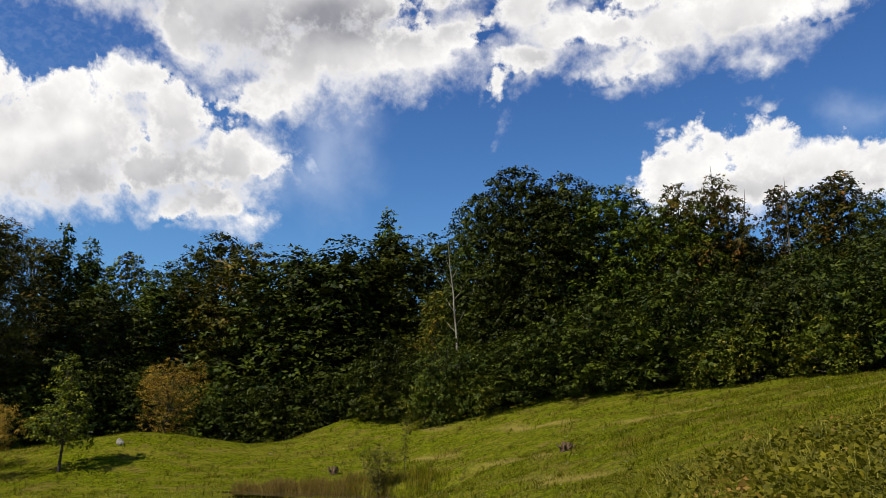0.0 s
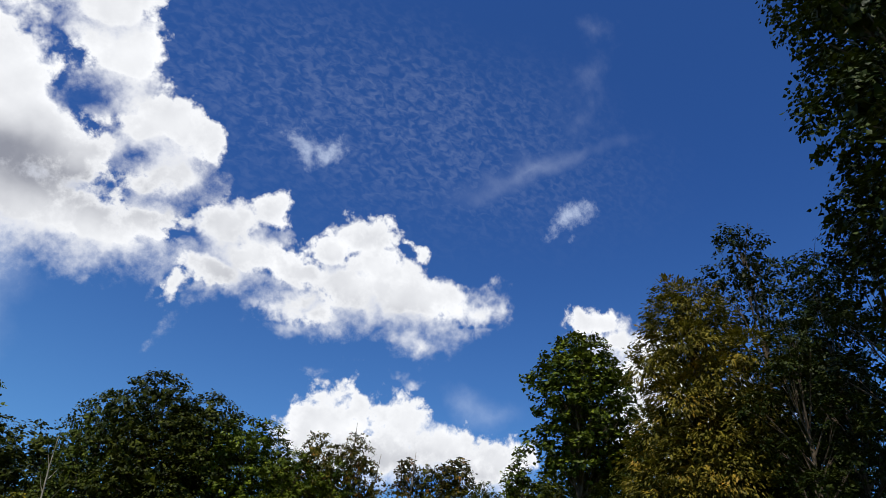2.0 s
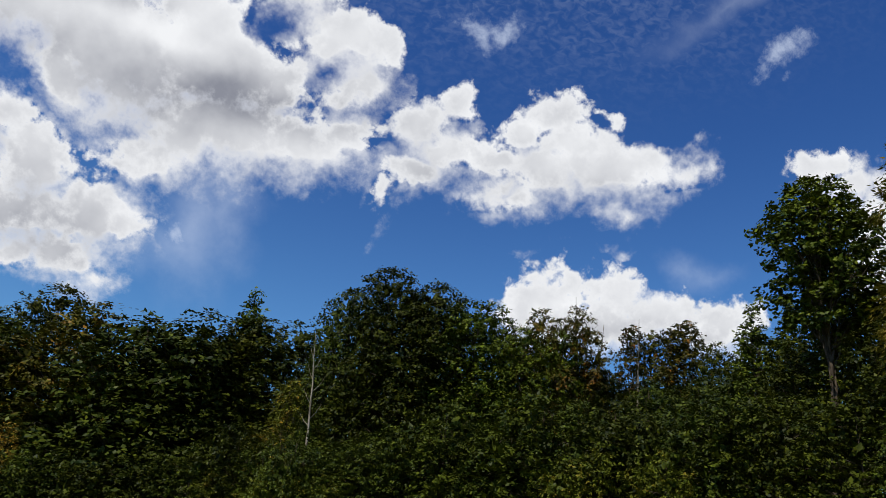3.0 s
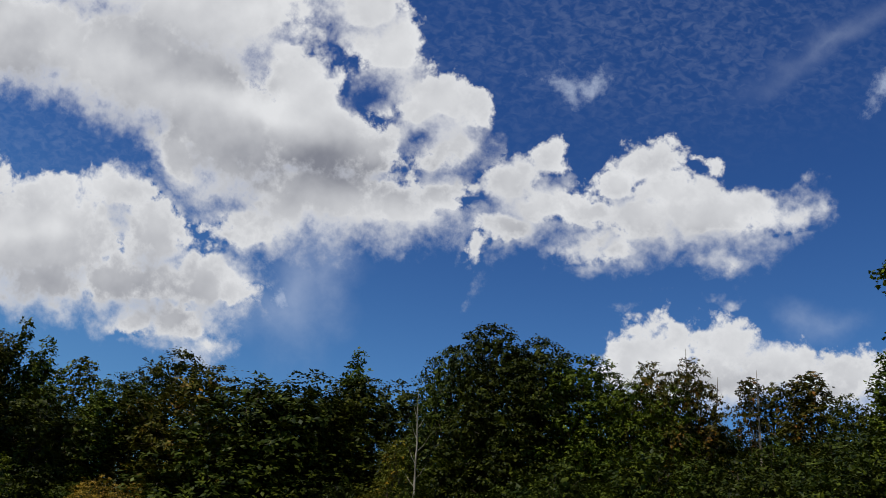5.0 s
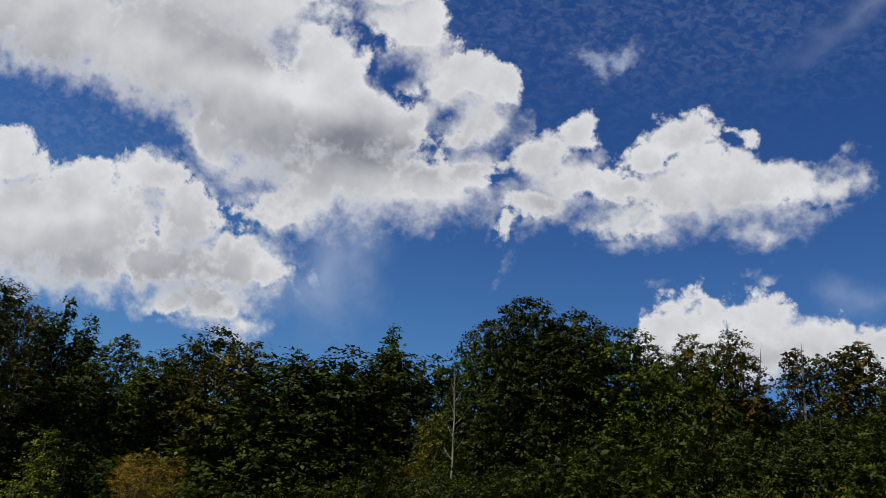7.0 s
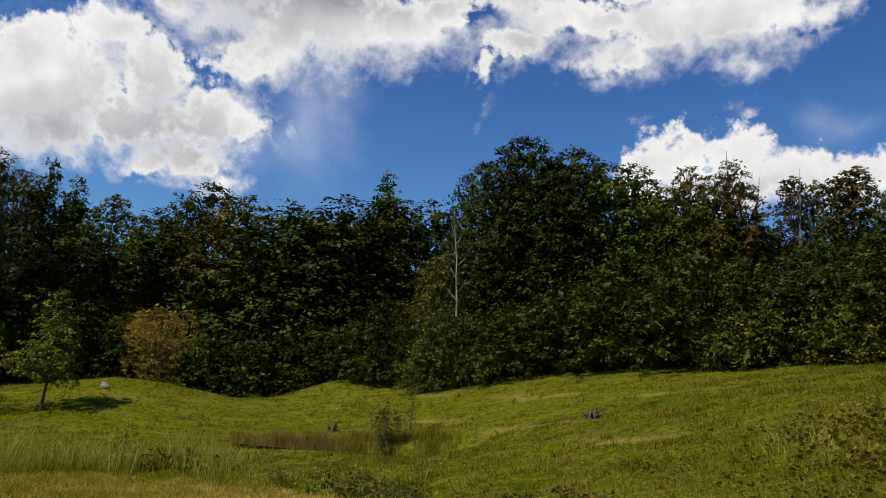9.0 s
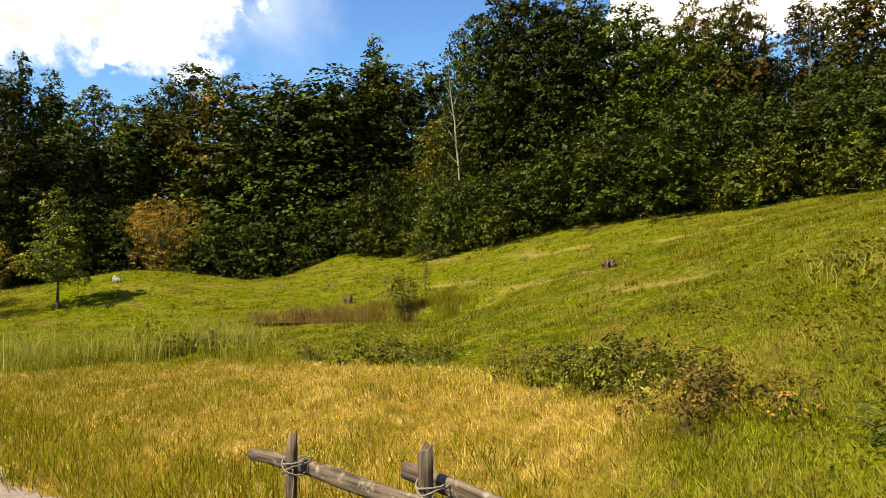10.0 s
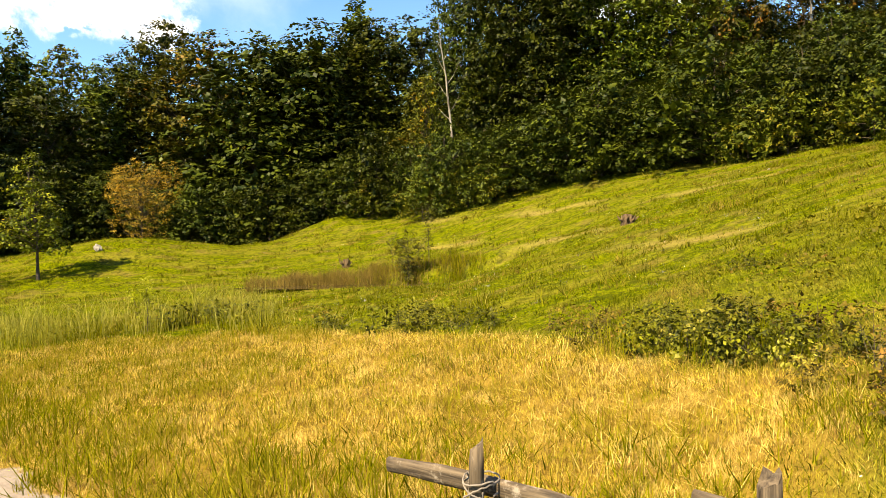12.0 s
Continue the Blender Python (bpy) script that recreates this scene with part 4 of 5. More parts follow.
# tussocks: small separate clumps that break up the grazed slope
TUSSOCK = grass_material("tussock", (0.03, 0.042, 0.002), (0.2, 0.2, 0.008), (0.3, 0.21, 0.04), worn=(0.2, 0.12, 0.035))
for i, (x0, x1, y0, y1, count, h, w, spread) in enumerate(((-2, 8, 3.5, 13, 5200, 0.1, 0.012, 0.05), (-14, 14, 13, 25, 6500, 0.13, 0.022, 0.075), (-27, 22, 25, 48, 8000, 0.15, 0.032, 0.11))):
    x, y = strew(g, count, x0, x1, y0, y1, lambda x, y: open_pasture(x, y) * (0.25 + 0.75 * (np.sin(0.8 * x + 0.5 * y) + np.sin(1.3 * y - 0.6 * x) + 0.7 * np.sin(2.9 * x + 1.0) > 0.1)))
    x, y = tufted(g, x, y, spread, 9)
    tagged(blades("grass_tussocks", x, y, h, w, TUSSOCK, 40 + i, 0.8, plain=True, comb=3), "small rough grass tussocks on the grazed slope", "grass", kind="stuff")

# long grass on the bank beside the walk, and the lush strip beyond the meadow
def bank(x, y):
    return np.clip((x - 0.6 - 0.02 * y) / 1.5, 0, 1) * np.clip((13.0 - y) / 3, 0, 1) * np.clip((y - 2.0) / 1.5, 0, 1)


x, y = strew(g, 1500, 0, 9, 2, 13.5, lambda x, y: bank(x, y) * (0.15 + 0.85 * (np.sin(2.3 * x + 0.8 * y) * np.sin(1.7 * y - 0.9 * x) > 0.1)))
x, y = tufted(g, x, y, 0.09, 12)
tagged(blades("long_grass", x, y, 0.1, 0.009, LUSH, 20, 0.7, comb=3), "long green grass and weeds on the bank", "grass", kind="stuff")


def strip(x, y):
    far = 18.4 + 0.12 * (x + 8)
    left = np.clip(1 - np.abs(y - far - 1.2 - 0.5 * np.sin(1.4 * x)) / 2.0, 0, 1) * np.clip((-5.0 - x) / 1.5, 0, 1)
    mid = np.clip(1 - np.abs(y - 16.2 - 0.35 * (-3 - x)) / 1.4, 0, 1) * np.clip((x + 6.5) / 1.5, 0, 1) * np.clip((-1.2 - x) / 1.0, 0, 1)
    patchy_growth = 0.35 + 0.65 * (np.sin(1.9 * x + 0.7 * y) + np.sin(1.2 * y - 2.7 * x + 1.0) > -0.2)
    return np.maximum(left, mid) * patchy_growth


x, y = strew(g, 8000, -20, 0, 13, 22, strip)
x, y = tufted(g, x, y, 0.12, 10)
half = len(x) // 2
tagged(blades("tall_grass", x[half:], y[half:], np.where(x[half:] < -5.5, 0.72, 0.22), 0.01, FEATHER, 27, 0.55, comb=3), "tall feathery pale green grass behind the hay meadow", "grass", kind="stuff")
x, y = x[:half], y[:half]
tagged(blades("tall_grass", x, y, np.where(x < -5.5, 0.34, 0.2), 0.012, LUSH, 21, 0.7, comb=3), "tall lush green grass behind the hay meadow", "grass", kind="stuff")


# small leafy weeds in the turf
def leafy(name, x, y, size, mat, seed, height, label):
    r = np.random.default_rng(seed)
    k = len(x)
    at = np.stack([x, y, ground_height(x, y) + height * r.random(k)], 1)
    normal = unit(np.array([0, 0, 1.0]) + 0.6 * r.normal(size=(k, 3)))
    me = leaves(name, at, normal, size, r, 0.7)
    me.materials.append(mat)
    return tagged(new(name, me), label, "weeds", kind="stuff")


LEAF_BANK = foliage("leaf_bank", (0.04, 0.052, 0.003), (0.34, 0.33, 0.018), (0.42, 0.26, 0.06), through=0.3, skew=1.4)
LEAF_WEED = foliage("leaf_weed", (0.05, 0.06, 0.003), (0.17, 0.17, 0.01), (0.22, 0.14, 0.03), through=0.3)
patchy = lambda x, y: open_pasture(x, y) * (np.sin(0.9 * x + 0.35 * y) * np.sin(0.6 * y - 0.5 * x) + 0.6 * np.sin(2.7 * x - 1.1 * y) > -0.1)
x, y = strew(g, 9000, -3, 8, 3, 14, patchy)
x, y = tufted(g, x, y, 0.08, 5)
leafy("pasture_weeds", x, y, 0.032, LEAF_WEED, 24, 0.06, "small leafy weeds in the pasture turf")
x, y = strew(g, 9000, -14, 16, 14, 36, patchy)
x, y = tufted(g, x, y, 0.12, 4)
leafy("pasture_weeds", x, y, 0.05, LEAF_WEED, 25, 0.05, "small leafy weeds in the pasture turf")
x, y = strew(g, 2200, -9, 8, 4, 24)
m, n, bsdf = material("white_petals", 0.6)
bsdf.inputs["Base Color"].default_value = (0.75, 0.73, 0.6, 1)
keep = g.random(len(x)) < 0.12 * (1 - meadow(x, y)) + 0.01
leafy("meadow_flowers", x[keep], y[keep], 0.018, m, 26, 0.28, "scattered small white flowers in the grass")

x, y = strew(g, 2600, -20, -0.8, 13, 22, strip)
x, y = tufted(g, x, y, 0.12, 9)
leafy("strip_weeds", x, y, 0.06, LEAF_BANK, 31, 0.36, "leafy green weeds between the tall grass")
# grass tufts and yellow weeds where the bank meets the hay
x, y = strew(g, 420, -1.3, 0.9, 4.2, 7.2, lambda x, y: np.clip(1 - np.abs(x + 0.45 - 0.25 * (y - 6)) / 0.8, 0, 1))
x, y = tufted(g, x, y, 0.08, 16)
tagged(blades("long_grass", x, y, 0.1, 0.007, LUSH, 32, 0.9, comb=2), "green grass tufts at the edge of the hay", "grass", kind="stuff")

x, y = strew(g, 70, -1.0, 0.4, 7.6, 10.5, lambda x, y: np.clip(1 - np.abs(x + 0.3 + 0.45 * (y - 8.3)) / 0.6, 0, 1))
x, y = tufted(g, x, y, 0.07, 9)
tagged(blades("long_grass", x, y, 0.36, 0.008, LUSH, 34, 0.5, comb=3), "long green grass growing through the brambles", "grass", kind="stuff")

x, y = strew(g, 9000, -1.4, 3.0, 3.2, 8.5, lambda x, y: 1 - meadow(x, y))
x, y = tufted(g, x, y, 0.035, 6)
tagged(blades("pasture_grass", x, y, 0.07, 0.008, TURF_NEAR, 35, 0.9, plain=True, comb=3), "rough short grass where the bank meets the hay", "grass", kind="stuff")

# rank growth on the bank: docks and coarse leaves between long arching grass
rank = lambda x, y: bank(x, y) * (0.3 + 0.7 * (np.sin(1.9 * x + 0.5 * y) + np.sin(1.4 * y - 1.1 * x) > 0))
x, y = strew(g, 4200, 0.4, 9, 2.2, 16, rank)
x, y = tufted(g, x, y, 0.1, 10)
leafy("bank_weeds", x, y, 0.055, LEAF_BANK, 29, 0.16, "coarse leafy weeds on the bank beside the walk")
x, y = strew(g, 90, 0.8, 8, 3, 13, rank)
x, y = tufted(g, x, y, 0.1, 14)
tagged(blades("long_grass", x, y, 0.18, 0.01, LUSH, 30, 0.9, comb=3), "long arching pale grass on the bank", "grass", kind="stuff")


# the weedy brow of the bank
brow = lambda x, y: np.clip((x - 2.5 - 0.05 * (y - 5)) / 0.9, 0, 1) * np.clip((12.0 - y) / 3, 0, 1) * (0.25 + 0.75 * (np.sin(2.2 * x + 0.9 * y) + np.sin(1.8 * y - 1.3 * x) > -0.3))
x, y = strew(g, 4200, 2.4, 8.5, 4.0, 14, brow)
x, y = tufted(g, x, y, 0.09, 10)
leafy("bank_weeds", x, y, 0.085, LEAF_BANK, 36, 0.26, "coarse leafy weeds on the brow of the bank")
x, y = strew(g, 1300, 2.4, 8.5, 4.0, 14, brow)
x, y = tufted(g, x, y, 0.09, 12)
tagged(blades("long_grass", x, y, 0.26, 0.01, FEATHER, 37, 0.9, comb=2), "long arching half-dry grass on the brow of the bank", "grass", kind="stuff")


# reeds round the pond, mostly on its far side
def reedy(x, y):
    a, b = pond_at(x, y)
    ring = (a / 4.3) ** 2 + ((b - 0.7) / 1.1) ** 2
    return (ring < 1.0) * ((a / 4.2) ** 2 + (b / 0.4) ** 2 > 1) * np.where(b > 0, 0.8, 0.12) * (0.25 + 0.75 * (np.sin(3.1 * x + 1.2 * y) * np.sin(2.3 * y - 1.1 * x) > -0.1))


x, y = strew(g, 40000, -10, 2, 22, 31, reedy)
x, y = tufted(g, x, y, 0.06, 4)
far_left = pond_at(x, y)[0] + 1.6 * g.normal(size=len(x)) < 1.6
tagged(blades("reeds", x[far_left], y[far_left], 0.45, 0.013, REED, 22, 0.45, 0.05, comb=4), "withered brown reeds along the pond", "reeds", kind="stuff")
tagged(blades("reeds", x[~far_left], y[~far_left], 0.42, 0.013, LUSH, 28, 0.3, 0.05, comb=4), "green reeds at the end of the pond", "reeds", kind="stuff")

x, y = strew(g, 3000, -11, 2, 17, 31, lambda x, y: (np.abs(pond_at(x, y)[1] + 1.15) < 0.3) * (np.abs(pond_at(x, y)[0]) < 4.2) * 0.5)
x, y = tufted(g, x, y, 0.07, 5)
tagged(blades("sedge", x, y, 0.08, 0.014, LUSH, 33, 0.6, comb=4), "low green sedge along the near bank of the pond", "grass", kind="stuff")
water_mesh = bpy.data.meshes.new("pond_water")
bm = bmesh.new()
rim = [bm.verts.new((4.4 * math.cos(2 * math.pi * i / 48), 0.66 * math.sin(2 * math.pi * i / 48), 0)) for i in range(48)]
bm.faces.new(rim)
bm.to_mesh(water_mesh)
bm.free()
m, n, bsdf = material("pond_water", 0.06)
bsdf.inputs["Base Color"].default_value = (0.05, 0.035, 0.015, 1)
bump = n.add("ShaderNodeBump", Strength=0.15, Distance=0.02)
n.put(bump.inputs["Height"], n.noise(n.tree.nodes.new("ShaderNodeTexCoord").outputs["Object"], 3.0, 3.0))
n.put(bsdf.inputs["Normal"], bump.outputs[0])
water_mesh.materials.append(m)
pond = tagged(new("pond_water", water_mesh), "narrow muddy pond between reeds in the pasture", "water", kind="structure")
pond.matrix_world = Matrix.Translation((*POND, WATER)) @ Matrix.Rotation(POND_TURN, 4, "Z")

# ---- single plants of the pasture ----
def stand(ob, x, y, sink=0.03, turn=0.0):
    ob.matrix_basis = Matrix.Translation((x, y, float(ground_height(x, y)) - sink)) @ Matrix.Rotation(turn, 4, "Z")
    return ob


LEAF_FLOWER = foliage("leaf_flowering", (0.07, 0.085, 0.004), (0.24, 0.23, 0.012), (0.42, 0.34, 0.02))
LEAF_YOUNG = foliage("leaf_young", (0.024, 0.04, 0.004), (0.2, 0.22, 0.014), (0.4, 0.34, 0.02), skew=1.2, vary=0.0)
young_lobes = []
for i in range(38):
    f = (i + 0.5) / 38
    reach = 1.5 * (1 - f) ** 0.7 * min(1, 0.6 + 2.2 * f) * R.uniform(0.25, 1.05)
    a = 2.4 * i
    young_lobes.append(((reach * math.cos(a), reach * math.sin(a), 1.35 + 3.75 * f), (0.6 - 0.36 * f, 0.6 - 0.36 * f, 0.38)))
young = make_tree("young_tree", 5.2, young_lobes, LEAF_YOUNG, 41, "young green tree with a slightly yellow top on a thin stem", trunk=0.065,
                  per_area=4.6, spray=0.24, leaf=0.12, slim=0.7, fill=14, inner=0.2, bare=0.26)
stand(young, -17.6, 33.0)
fan = []
for i in range(52):
    a, f = 2.4 * i, R.uniform(0.02, 1.0)
    spread = R.uniform(0.1, 1.0) * (0.8 + 1.5 * f) * (1.0 if f < 0.75 else 0.8)
    fan.append(((spread * math.cos(a), spread * math.sin(a), 0.2 + 3.3 * f * R.uniform(0.85, 1.1)), (0.42, 0.42, 0.5)))
rust = {"rust": make_tree("rusty_shrub", 4.0, fan, LEAF_RUST, 42, "orange-brown autumn shrub in front of the wood", "shrub", 0.05,
                          10.0, 0.22, 0.08, 0.4, fill=14, bare=0.02, group="autumn shrubs")}
plant(rust, "rust", -16.0, 41.0, 4.2, 1.0, 0.4)
plant(rust, "rust", -20.3, 31.8, 3.6, 0.8, 2.0)
plant(rust, "rust", -22.5, 34.0, 3.2, 1.1, 4.0)
stems = [(0.3 * (k - 2) * f + R.uniform(-0.06, 0.06), R.uniform(-0.15, 0.15), 0.25 + (1.5 - 0.14 * abs(k - 2)) * f) for k in range(5) for f in (0.1, 0.35, 0.6, 0.85, 1.0)]
pond_bush = make_tree("pond_shrub", 1.95, [(c, (0.1, 0.1, 0.2)) for c in stems], LEAF_PINE, 43, "thin dark shrub growing among the reeds", "shrub", 0.03, 44.0, 0.12, 0.09,
                      0.34, fill=11, bare=0.05)
stand(pond_bush, -2.35, 26.1, 0.1)
sapling = make_tree("sapling", 2.3, [((0.02 * i, 0.01 * i, 0.7 + 0.22 * i), (0.16, 0.16, 0.12)) for i in range(8)], LEAF_WARM, 44,
                    "slim sapling with few leaves behind the pond", "sapling", 0.015, 14.0, 0.12, 0.08, 0.4, fill=8, bare=0.1)
stand(sapling, -1.5, 28.0)
flowering = make_tree("weed_plant", 1.2, heads(R, 12, 0.3, 1.1, 0.35, 0.2, 1.0), LEAF_FLOWER, 45, "tall yellow-flowering weed above the grass", "weed", 0.012, 14.0, 0.12,
                      0.07, 0.4, fill=10, bare=0.05)
stand(flowering, -8.5, 18.9)
bank_weed = make_tree("weed_plant", 0.36, [((R.uniform(-0.17, 0.17), R.uniform(-0.17, 0.17), R.uniform(0.05, 0.3)), (0.09, 0.09, 0.07)) for i in range(22)], LEAF_LIGHT, 49,
                      "bushy weed with yellow flowers at the foot of the bank", "weed", 0.008, 40.0, 0.08, 0.038, 0.35, fill=12, bare=0.05)
stand(bank_weed, 0.5, 5.3)

# brambles and weeds at the meadow's edge
LEAF_BRAMBLE = foliage("leaf_bramble", (0.012, 0.016, 0.002), (0.215, 0.21, 0.014), (0.33, 0.29, 0.05), skew=1.8, vary=0.3)
LEAF_BROWN = foliage("leaf_withered", (0.024, 0.018, 0.003), (0.21, 0.15, 0.018), (0.29, 0.15, 0.03), skew=1.5, vary=0.3)
low = {
    "bramble": make_tree("bramble_bush", 0.9, [((R.uniform(-0.8, 0.8), R.uniform(-0.6, 0.6), R.uniform(0.25, 0.5)), (R.uniform(0.3, 0.5), R.uniform(0.3, 0.5), 0.28))
                         for i in range(9)], LEAF_BRAMBLE, 46, "low green bramble thicket at the edge of the hay", "bush", 0.012, 12.0, 0.19, 0.115, 0.55, inner=0.3,
                         fill=10, bare=0.02, group="brambles"),
    "withered": make_tree("bramble_bush", 0.8, [((R.uniform(-0.6, 0.6), R.uniform(-0.6, 0.6), R.uniform(0.2, 0.45)), (R.uniform(0.25, 0.4), R.uniform(0.25, 0.4), 0.24))
                          for i in range(8)], LEAF_BROWN, 47, "half-withered brownish bramble on the bank", "bush", 0.012, 9.0, 0.2, 0.1, 0.5, inner=0.3,
                          fill=9, bare=0.02, group="brambles"),
    "nettle": make_tree("nettle_clump", 0.8, [((R.uniform(-0.9, 0.9), R.uniform(-0.35, 0.35), R.uniform(0.2, 0.45)), (R.uniform(0.25, 0.4), R.uniform(0.25, 0.4), 0.3))
                        for i in range(9)], LEAF_BRAMBLE, 48, "dark green nettle clump behind the hay meadow", "weed", 0.01, 9.0, 0.18, 0.14, 0.45, inner=0.2,
                        fill=9, bare=0.02, group="nettles"),
}
for kind, x, y, h, wide, turn in (("bramble", -0.55, 9.15, 0.46, 0.7, 0.2), ("bramble", -0.42, 8.8, 0.48, 0.8, 1.3), ("bramble", -0.12, 8.3, 0.5, 0.8, 2.6),
                                  ("bramble", 0.1, 8.75, 0.5, 0.9, 4.1), ("bramble", -0.2, 9.5, 0.42, 0.9, 5.1), ("withered", -0.85, 10.3, 0.42, 0.9, 0.5),
                                  ("withered", -0.6, 11.0, 0.36, 1.0, 2.5), ("withered", 0.35, 8.1, 0.42, 0.9, 3.0), ("withered", -0.15, 6.75, 0.46, 0.75, 1.0),
                                  ("withered", 0.15, 7.2, 0.5, 0.8, 1.7), ("withered", 0.1, 6.55, 0.4, 0.75, 4.0), ("withered", 0.4, 6.2, 0.36, 0.75, 5.0), ("withered", -0.3, 7.3, 0.34, 0.8, 0.4), ("withered", -0.35, 6.2, 0.3, 0.8, 2.9), ("withered", -1.0, 11.6, 0.34, 1.0, 1.1), ("bramble", -0.1, 7.95, 0.44, 0.7, 5.6),
                                  ("bramble", 0.2, 7.6, 0.34, 0.8, 2.2), ("bramble", 1.6, 11.5, 0.25, 1.1, 2.0), 
                                  ("bramble", 0.8, 5.35, 0.3, 0.6, 0.3), ("bramble", 1.1, 5.8, 0.28, 0.7, 1.9),
                                  ("bramble", -2.0, 13.4, 0.45, 0.9, 3.0), ("bramble", -2.6, 14.2, 0.5, 0.9, 1.0), ("nettle", -2.9, 14.6, 0.55, 0.9, 0.1),
                                  ("nettle", -1.5, 13.0, 0.32, 0.9, 1.0), ("nettle", -4.2, 16.2, 0.42, 1.0, 2.0), ("nettle", -7.6, 19.6, 0.65, 1.1, 0.0),
                                  ("nettle", -6.6, 19.2, 0.6, 1.1, 3.2)):
    plant(low, kind, x, y, h, wide, turn)

# ---- dead birch, stumps, stone ----
birch_root = tagged(new("dead_birch"), "dead pale birch stem with bare twigs above bushes", "tree")
r = np.random.default_rng(51)
bm = bmesh.new()
stem = [(0.45, 0.0, 0.0), (0.4, 0, 3.0), (0.38, 0, 4.6), (0.24, 0, 6.4), (0.2, 0, 7.3), (0.0, 0, 8.9), (-0.12, 0, 10.4)]
tube(bm, stem, [0.07, 0.065, 0.06, 0.052, 0.042, 0.028, 0.01], 8, r)
part("trunk", bm, BARK_PALE, birch_root)
for z0, dx, dz in ((5.4, 0.55, 0.9), (6.2, -0.5, 0.9), (6.9, 0.7, 1.1), (7.6, -0.4, 0.8), (8.2, 0.35, 0.7), (8.8, -0.25, 0.6), (5.0, -0.6, 0.7)):
    bm = bmesh.new()
    c = np.interp(z0, [p[2] for p in stem], [p[0] for p in stem])
    tube(bm, [(c, 0, z0), (c + 0.5 * dx, r.uniform(-0.2, 0.2), z0 + 0.4 * dz), (c + dx, r.uniform(-0.3, 0.3), z0 + dz)], [0.024, 0.016, 0.006], 5)
    part("branch", bm, BARK_PALE, birch_root)
birch_root.matrix_basis = Matrix.Translation((0.42, 40.6, float(ground_height(0.42, 40.6)) - 0.2))
for az, el, far, turn in ((22.3, 18.3, 41.5, 0.8), (24.4, 16.2, 41.0, 2.2), (27.4, 16.8, 41.5, 4.0)):
    x, y, h = by_bearing(az, el, far)
    dead = copy_thing(birch_root, Matrix.Translation((x, y, float(ground_height(x, y)) - 0.2)) @ Matrix.Rotation(turn, 4, "Z") @ Matrix.Diagonal((1.2, 1.2, (h + 0.2) / 10.4, 1)))
    tagged(dead, "thin dead stem with bare twigs standing among the trees")
plant(KINDS, "airy", -0.5, 42.3, 7.6, 0.9, 1.0)
plant(BUSH, "hazel", 0.3, 39.4, 4.9, 0.7, 2.0)
BARK_GREY = bark("weathered_stump", (0.04, 0.026, 0.014), (0.17, 0.11, 0.06), 9.0)


def make_stump(name, radius, height, seed, label):
    r = np.random.default_rng(seed)
    root = tagged(new(name), label, "stump")
    bm = bmesh.new()
    tube(bm, [(0, 0, -0.1), (0.02, 0, height * 0.5), (0.05, 0.02, height)], [radius * 1.25, radius, radius * 0.92], 11, r)
    part("stem", bm, BARK_GREY, root)
    for i in range(6):
        a = 2 * math.pi * i / 6 + r.uniform(-0.3, 0.3)
        c, s = math.cos(a), math.sin(a)
        bm = bmesh.new()
        tube(bm, [(radius * 0.7 * c, radius * 0.7 * s, height * 0.4), (radius * 1.3 * c, radius * 1.3 * s, height * 0.6),
                  (radius * 1.7 * c, radius * 1.7 * s, height * r.uniform(0.7, 1.3))], [radius * 0.3, radius * 0.2, radius * 0.06], 5)
        part("shoot", bm, BARK_GREY, root)
    return root


stand(make_stump("tree_stump", 0.18, 0.26, 61, "weathered grey tree stump with dead shoots in the grass"), 3.75, 21.8)
stand(make_stump("tree_stump", 0.16, 0.34, 62, "dark rotten stump behind the pond"), -4.7, 30.9)
bm = bmesh.new()
bmesh.ops.create_icosphere(bm, subdivisions=3, radius=0.3)
for v in bm.verts:
    p = Vector(v.co)
    v.co = Vector((p.x * 0.85, p.y * 0.7, max(p.z, -0.2) * 1.1)) * (1 + 0.5 * noise.noise(p * 3.0) + 0.3 * noise.noise(p * 8.0))
me = bpy.data.meshes.new("boulder")
bm.to_mesh(me)
bm.free()
m, n, bsdf = material("pale_stone", 0.9)
n.put(bsdf.inputs["Base Color"], n.mix(n.noise(n.tree.nodes.new("ShaderNodeTexCoord").outputs["Object"], 7.0, 6.0, 0.7), (0.16, 0.14, 0.11), (0.36, 0.33, 0.27)))
me.materials.append(m)
boulder = tagged(new("boulder", me), "pale boulder on the grassy mound before the wood", "stone")
boulder.location = (-16.6, 36.7, float(ground_height(-16.6, 36.7)) + 0.12)
boulder.scale = (0.75, 0.6, 0.6)

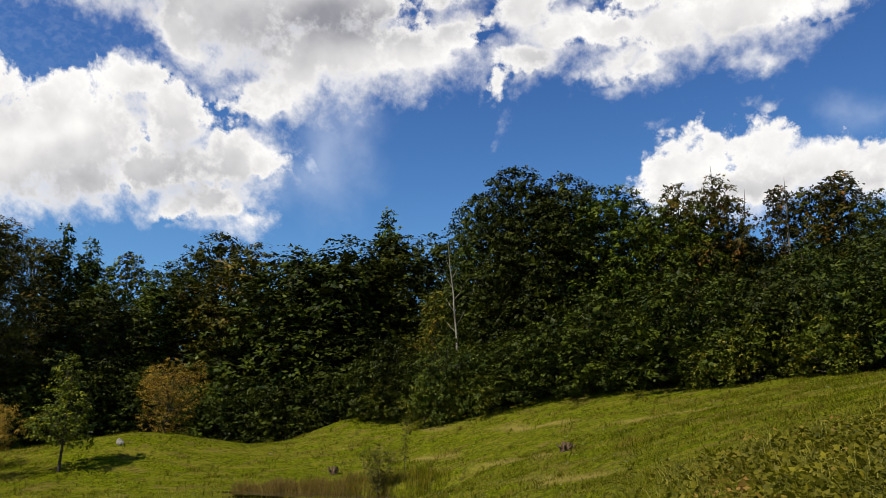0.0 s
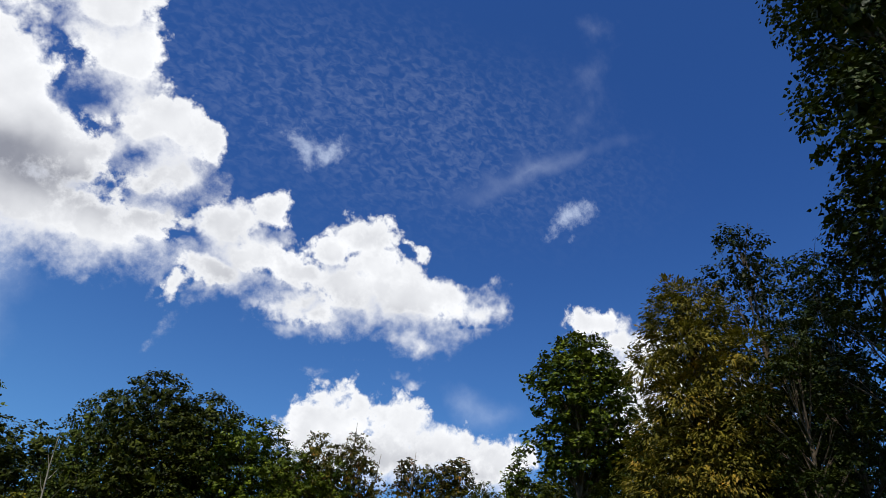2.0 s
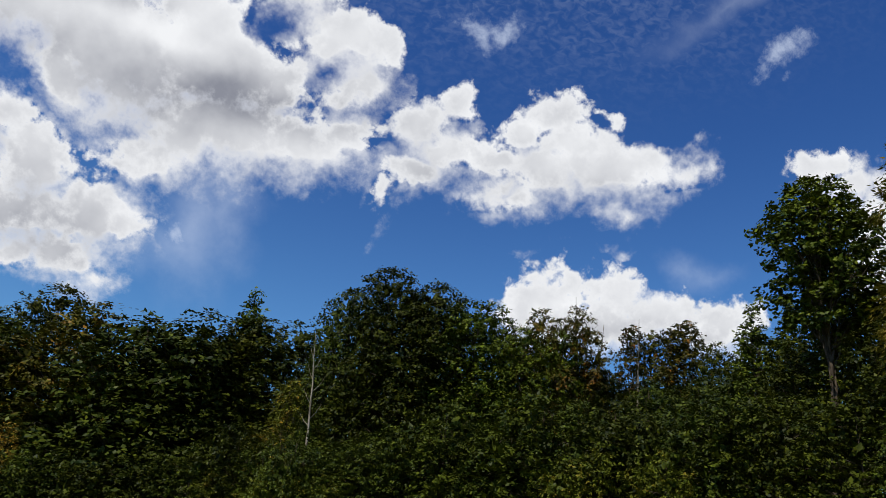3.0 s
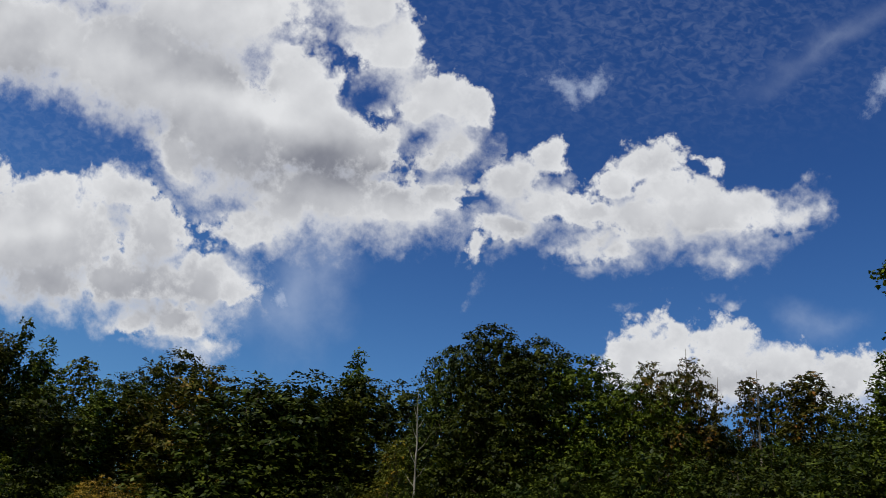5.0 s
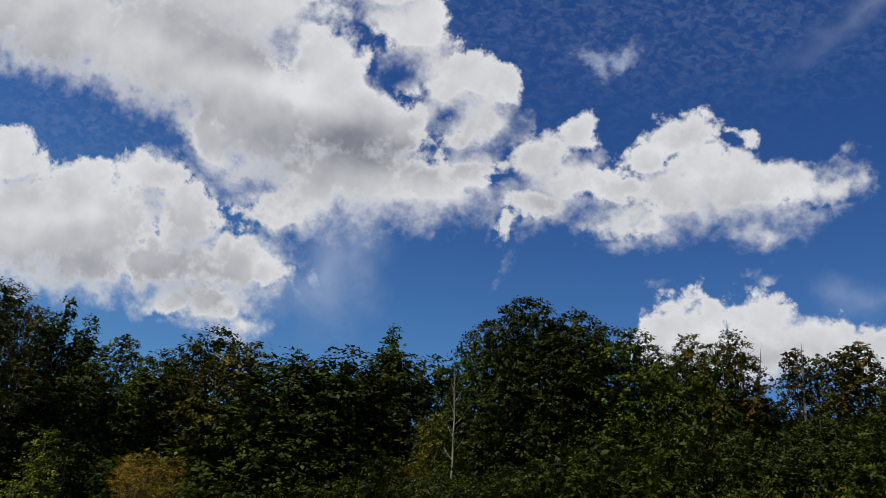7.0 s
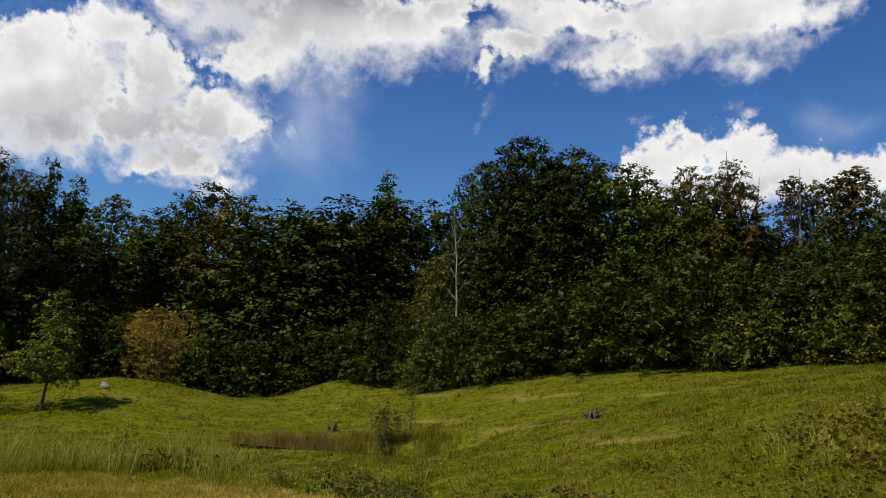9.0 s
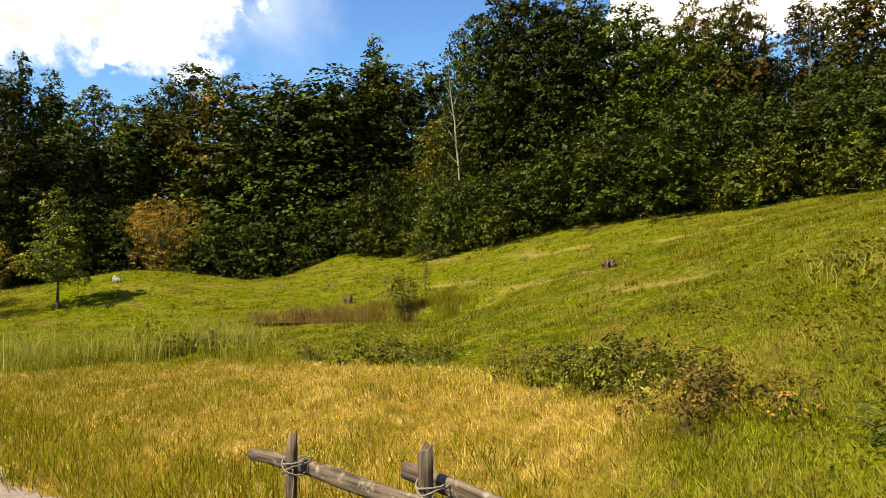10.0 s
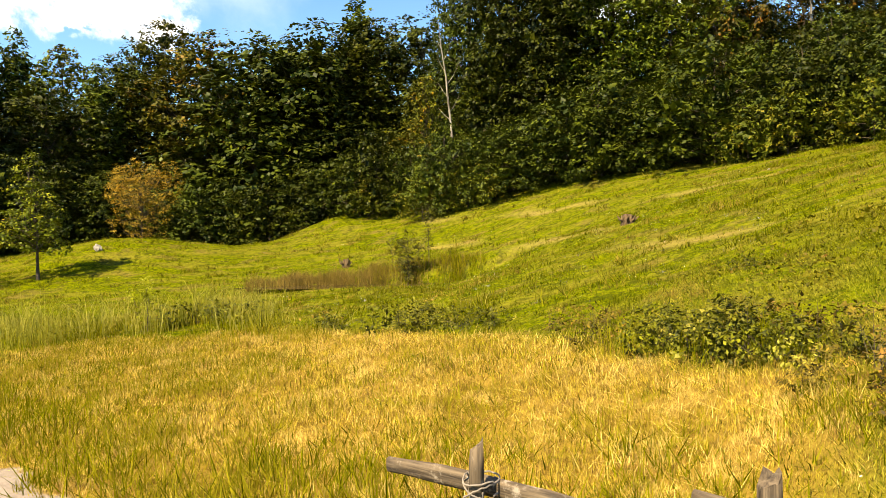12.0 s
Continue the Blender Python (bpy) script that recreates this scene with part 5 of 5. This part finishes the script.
# ---- rustic fence ----
def weathered_wood():
    m, n, bsdf = material("weathered_wood", 0.85)
    bsdf.inputs["Specular IOR Level"].default_value = 0.2
    place = n.tree.nodes.new("ShaderNodeTexCoord").outputs["Object"]
    plant_shift = n.tree.nodes.new("ShaderNodeObjectInfo").outputs["Random"]
    long = n.tree.nodes.new("ShaderNodeMapping")
    long.inputs["Scale"].default_value = (38.0, 38.0, 2.2)
    n.put(long.inputs[0], place)
    grain = n.noise(long.outputs[0], 1.0, 6.0, 0.65)
    colour = n.mix(n.ramp(grain, 0.3, 0.7), (0.016, 0.011, 0.007), (0.15, 0.11, 0.068))
    patches = n.ramp(n.noise(place, 11.0, 6.0, 0.75), 0.52, 0.66)
    colour = n.mix(n.math("MULTIPLY", patches, 0.45), colour, (0.42, 0.36, 0.28))
    dirt = n.ramp(n.noise(place, 9.0, 5.0, 0.6), 0.58, 0.72)
    colour = n.mix(n.math("MULTIPLY", dirt, 0.6), colour, (0.05, 0.045, 0.035))
    n.put(bsdf.inputs["Base Color"], colour)
    bump = n.add("ShaderNodeBump", Strength=0.7, Distance=0.006)
    n.put(bump.inputs["Height"], grain)
    n.put(bsdf.inputs["Normal"], bump.outputs[0])
    return m


WOOD = weathered_wood()
m, n, bsdf = material("hemp_rope", 0.9)
n.put(bsdf.inputs["Base Color"], n.mix(n.noise(n.tree.nodes.new("ShaderNodeTexCoord").outputs["Object"], 60.0, 4.0), (0.07, 0.058, 0.044), (0.3, 0.25, 0.19)))
ROPE = m


def timber(length, wide, thick, seed):
    """A split pole along z with an uneven, rounded section and sawn ends."""
    r = np.random.default_rng(seed)
    bm = bmesh.new()
    rings = []
    steps = max(5, int(length / 0.09))
    phase = r.uniform(0, 6, 4)
    for i in range(steps + 1):
        z = length * i / steps
        swell = 1 + 0.09 * math.sin(3.1 * z + phase[0]) + 0.06 * math.sin(11 * z + phase[3]) + r.uniform(-0.04, 0.04)
        ox, oy = 0.012 * math.sin(2.2 * z + phase[1]), 0.012 * math.sin(2.9 * z + phase[2])
        ring = []
        for k in range(14):
            a = 2 * math.pi * k / 14
            c, s = math.cos(a), math.sin(a)
            q = 1 / (abs(c) ** 3.2 + abs(s) ** 3.2) ** (1 / 3.2) * (1 + 0.035 * math.sin(3 * a + phase[3]))
            end = 0.93 if i in (0, steps) else 1.0
            ring.append(bm.verts.new((0.5 * wide * c * q * swell * end + ox, 0.5 * thick * s * q * swell * end + oy, z + (0.02 * c + r.uniform(-0.016, 0.016) if i == steps else 0))))
        rings.append(ring)
    for lo, hi in zip(rings, rings[1:]):
        for k in range(14):
            f = bm.faces.new((lo[k], lo[(k + 1) % 14], hi[(k + 1) % 14], hi[k]))
            f.smooth = True
    bm.faces.new(reversed(rings[0]))
    bm.faces.new(rings[-1])
    return bm


fence = tagged(new("fence"), "low rustic fence of weathered poles tied with rope", "fence")
POSTS = [(-2.76, 5.49, -0.05), (-2.065, 4.635, 0.088), (-1.36, 3.77, -0.03)]
along = Vector((0.632, -0.775, 0)).normalized()
away = Vector((0.775, 0.632, 0)).normalized()
fence.location = (-2.065, 4.635, float(ground_height(-2.065, 4.635)))
back = Matrix.Translation(-fence.location)
for i, (x, y, top) in enumerate(POSTS):
    foot = float(ground_height(x, y)) - 0.15
    ob = part("post", timber(top - foot, 0.062, 0.06, 70 + i), WOOD, fence)
    tilt = Matrix.Rotation(radians((0.5, 0.4, 0.3)[i]), 4, "Y")
    ob.matrix_basis = back @ Matrix.Translation((x, y, foot)) @ tilt @ Matrix.Rotation(0.6 * i, 4, "Z")


def rail(a, b, seed):
    a, b = Vector(a), Vector(b)
    ob = part("rail", timber((b - a).length, 0.045, 0.082, seed), WOOD, fence)
    z = (b - a).normalized()
    x = away - z * away.dot(z)
    x.normalize()
    y = z.cross(x)
    ob.matrix_basis = back @ (Matrix.Translation(a) @ Matrix((x, y, z)).transposed().to_4x4())
    return ob


rail((-3.09, 6.02, -0.305), (-1.99, 4.665, -0.175), 80)
rail((-2.17, 4.895, -0.068), (-1.2, 3.71, -0.14), 81)


def lashing(post, z, seed):
    """Rope wound crosswise round a post and the rail behind it."""
    r = np.random.default_rng(seed)
    c = Vector((post[0], post[1], z)) + away * 0.035
    for k in range(3):
        bm = bmesh.new()
        pts = []
        tilt = (0.5, -0.55, 0.1)[k]
        for i in range(29):
            a = 2 * math.pi * i / 28
            u, w = 0.052 * math.cos(a), 0.082 * math.sin(a)
            pts.append(tuple(c + along * u * 1.15 + away * w + Vector((0, 0, tilt * 1.4 * u * (1 if math.sin(a) < 0 else -0.3) + 0.02 * (k - 1) + r.uniform(-0.003, 0.003)))))
        tube(bm, pts, [0.0038] * 29, 6)
        ob = part("rope", bm, ROPE, fence, "grey hemp rope")
        ob.matrix_basis = back
    bm = bmesh.new()
    e = c + along * 0.06 - away * 0.06
    tube(bm, [tuple(e), tuple(e + Vector((0.004, 0, -0.07))), tuple(e + Vector((-0.006, 0.004, -0.15)))], [0.0045, 0.0045, 0.004], 6)
    ob = part("rope", bm, ROPE, fence, "loose rope end")
    ob.matrix_basis = back


lashing(POSTS[0], -0.22, 90)
lashing(POSTS[1], -0.08, 91)
lashing(POSTS[2], -0.125, 92)
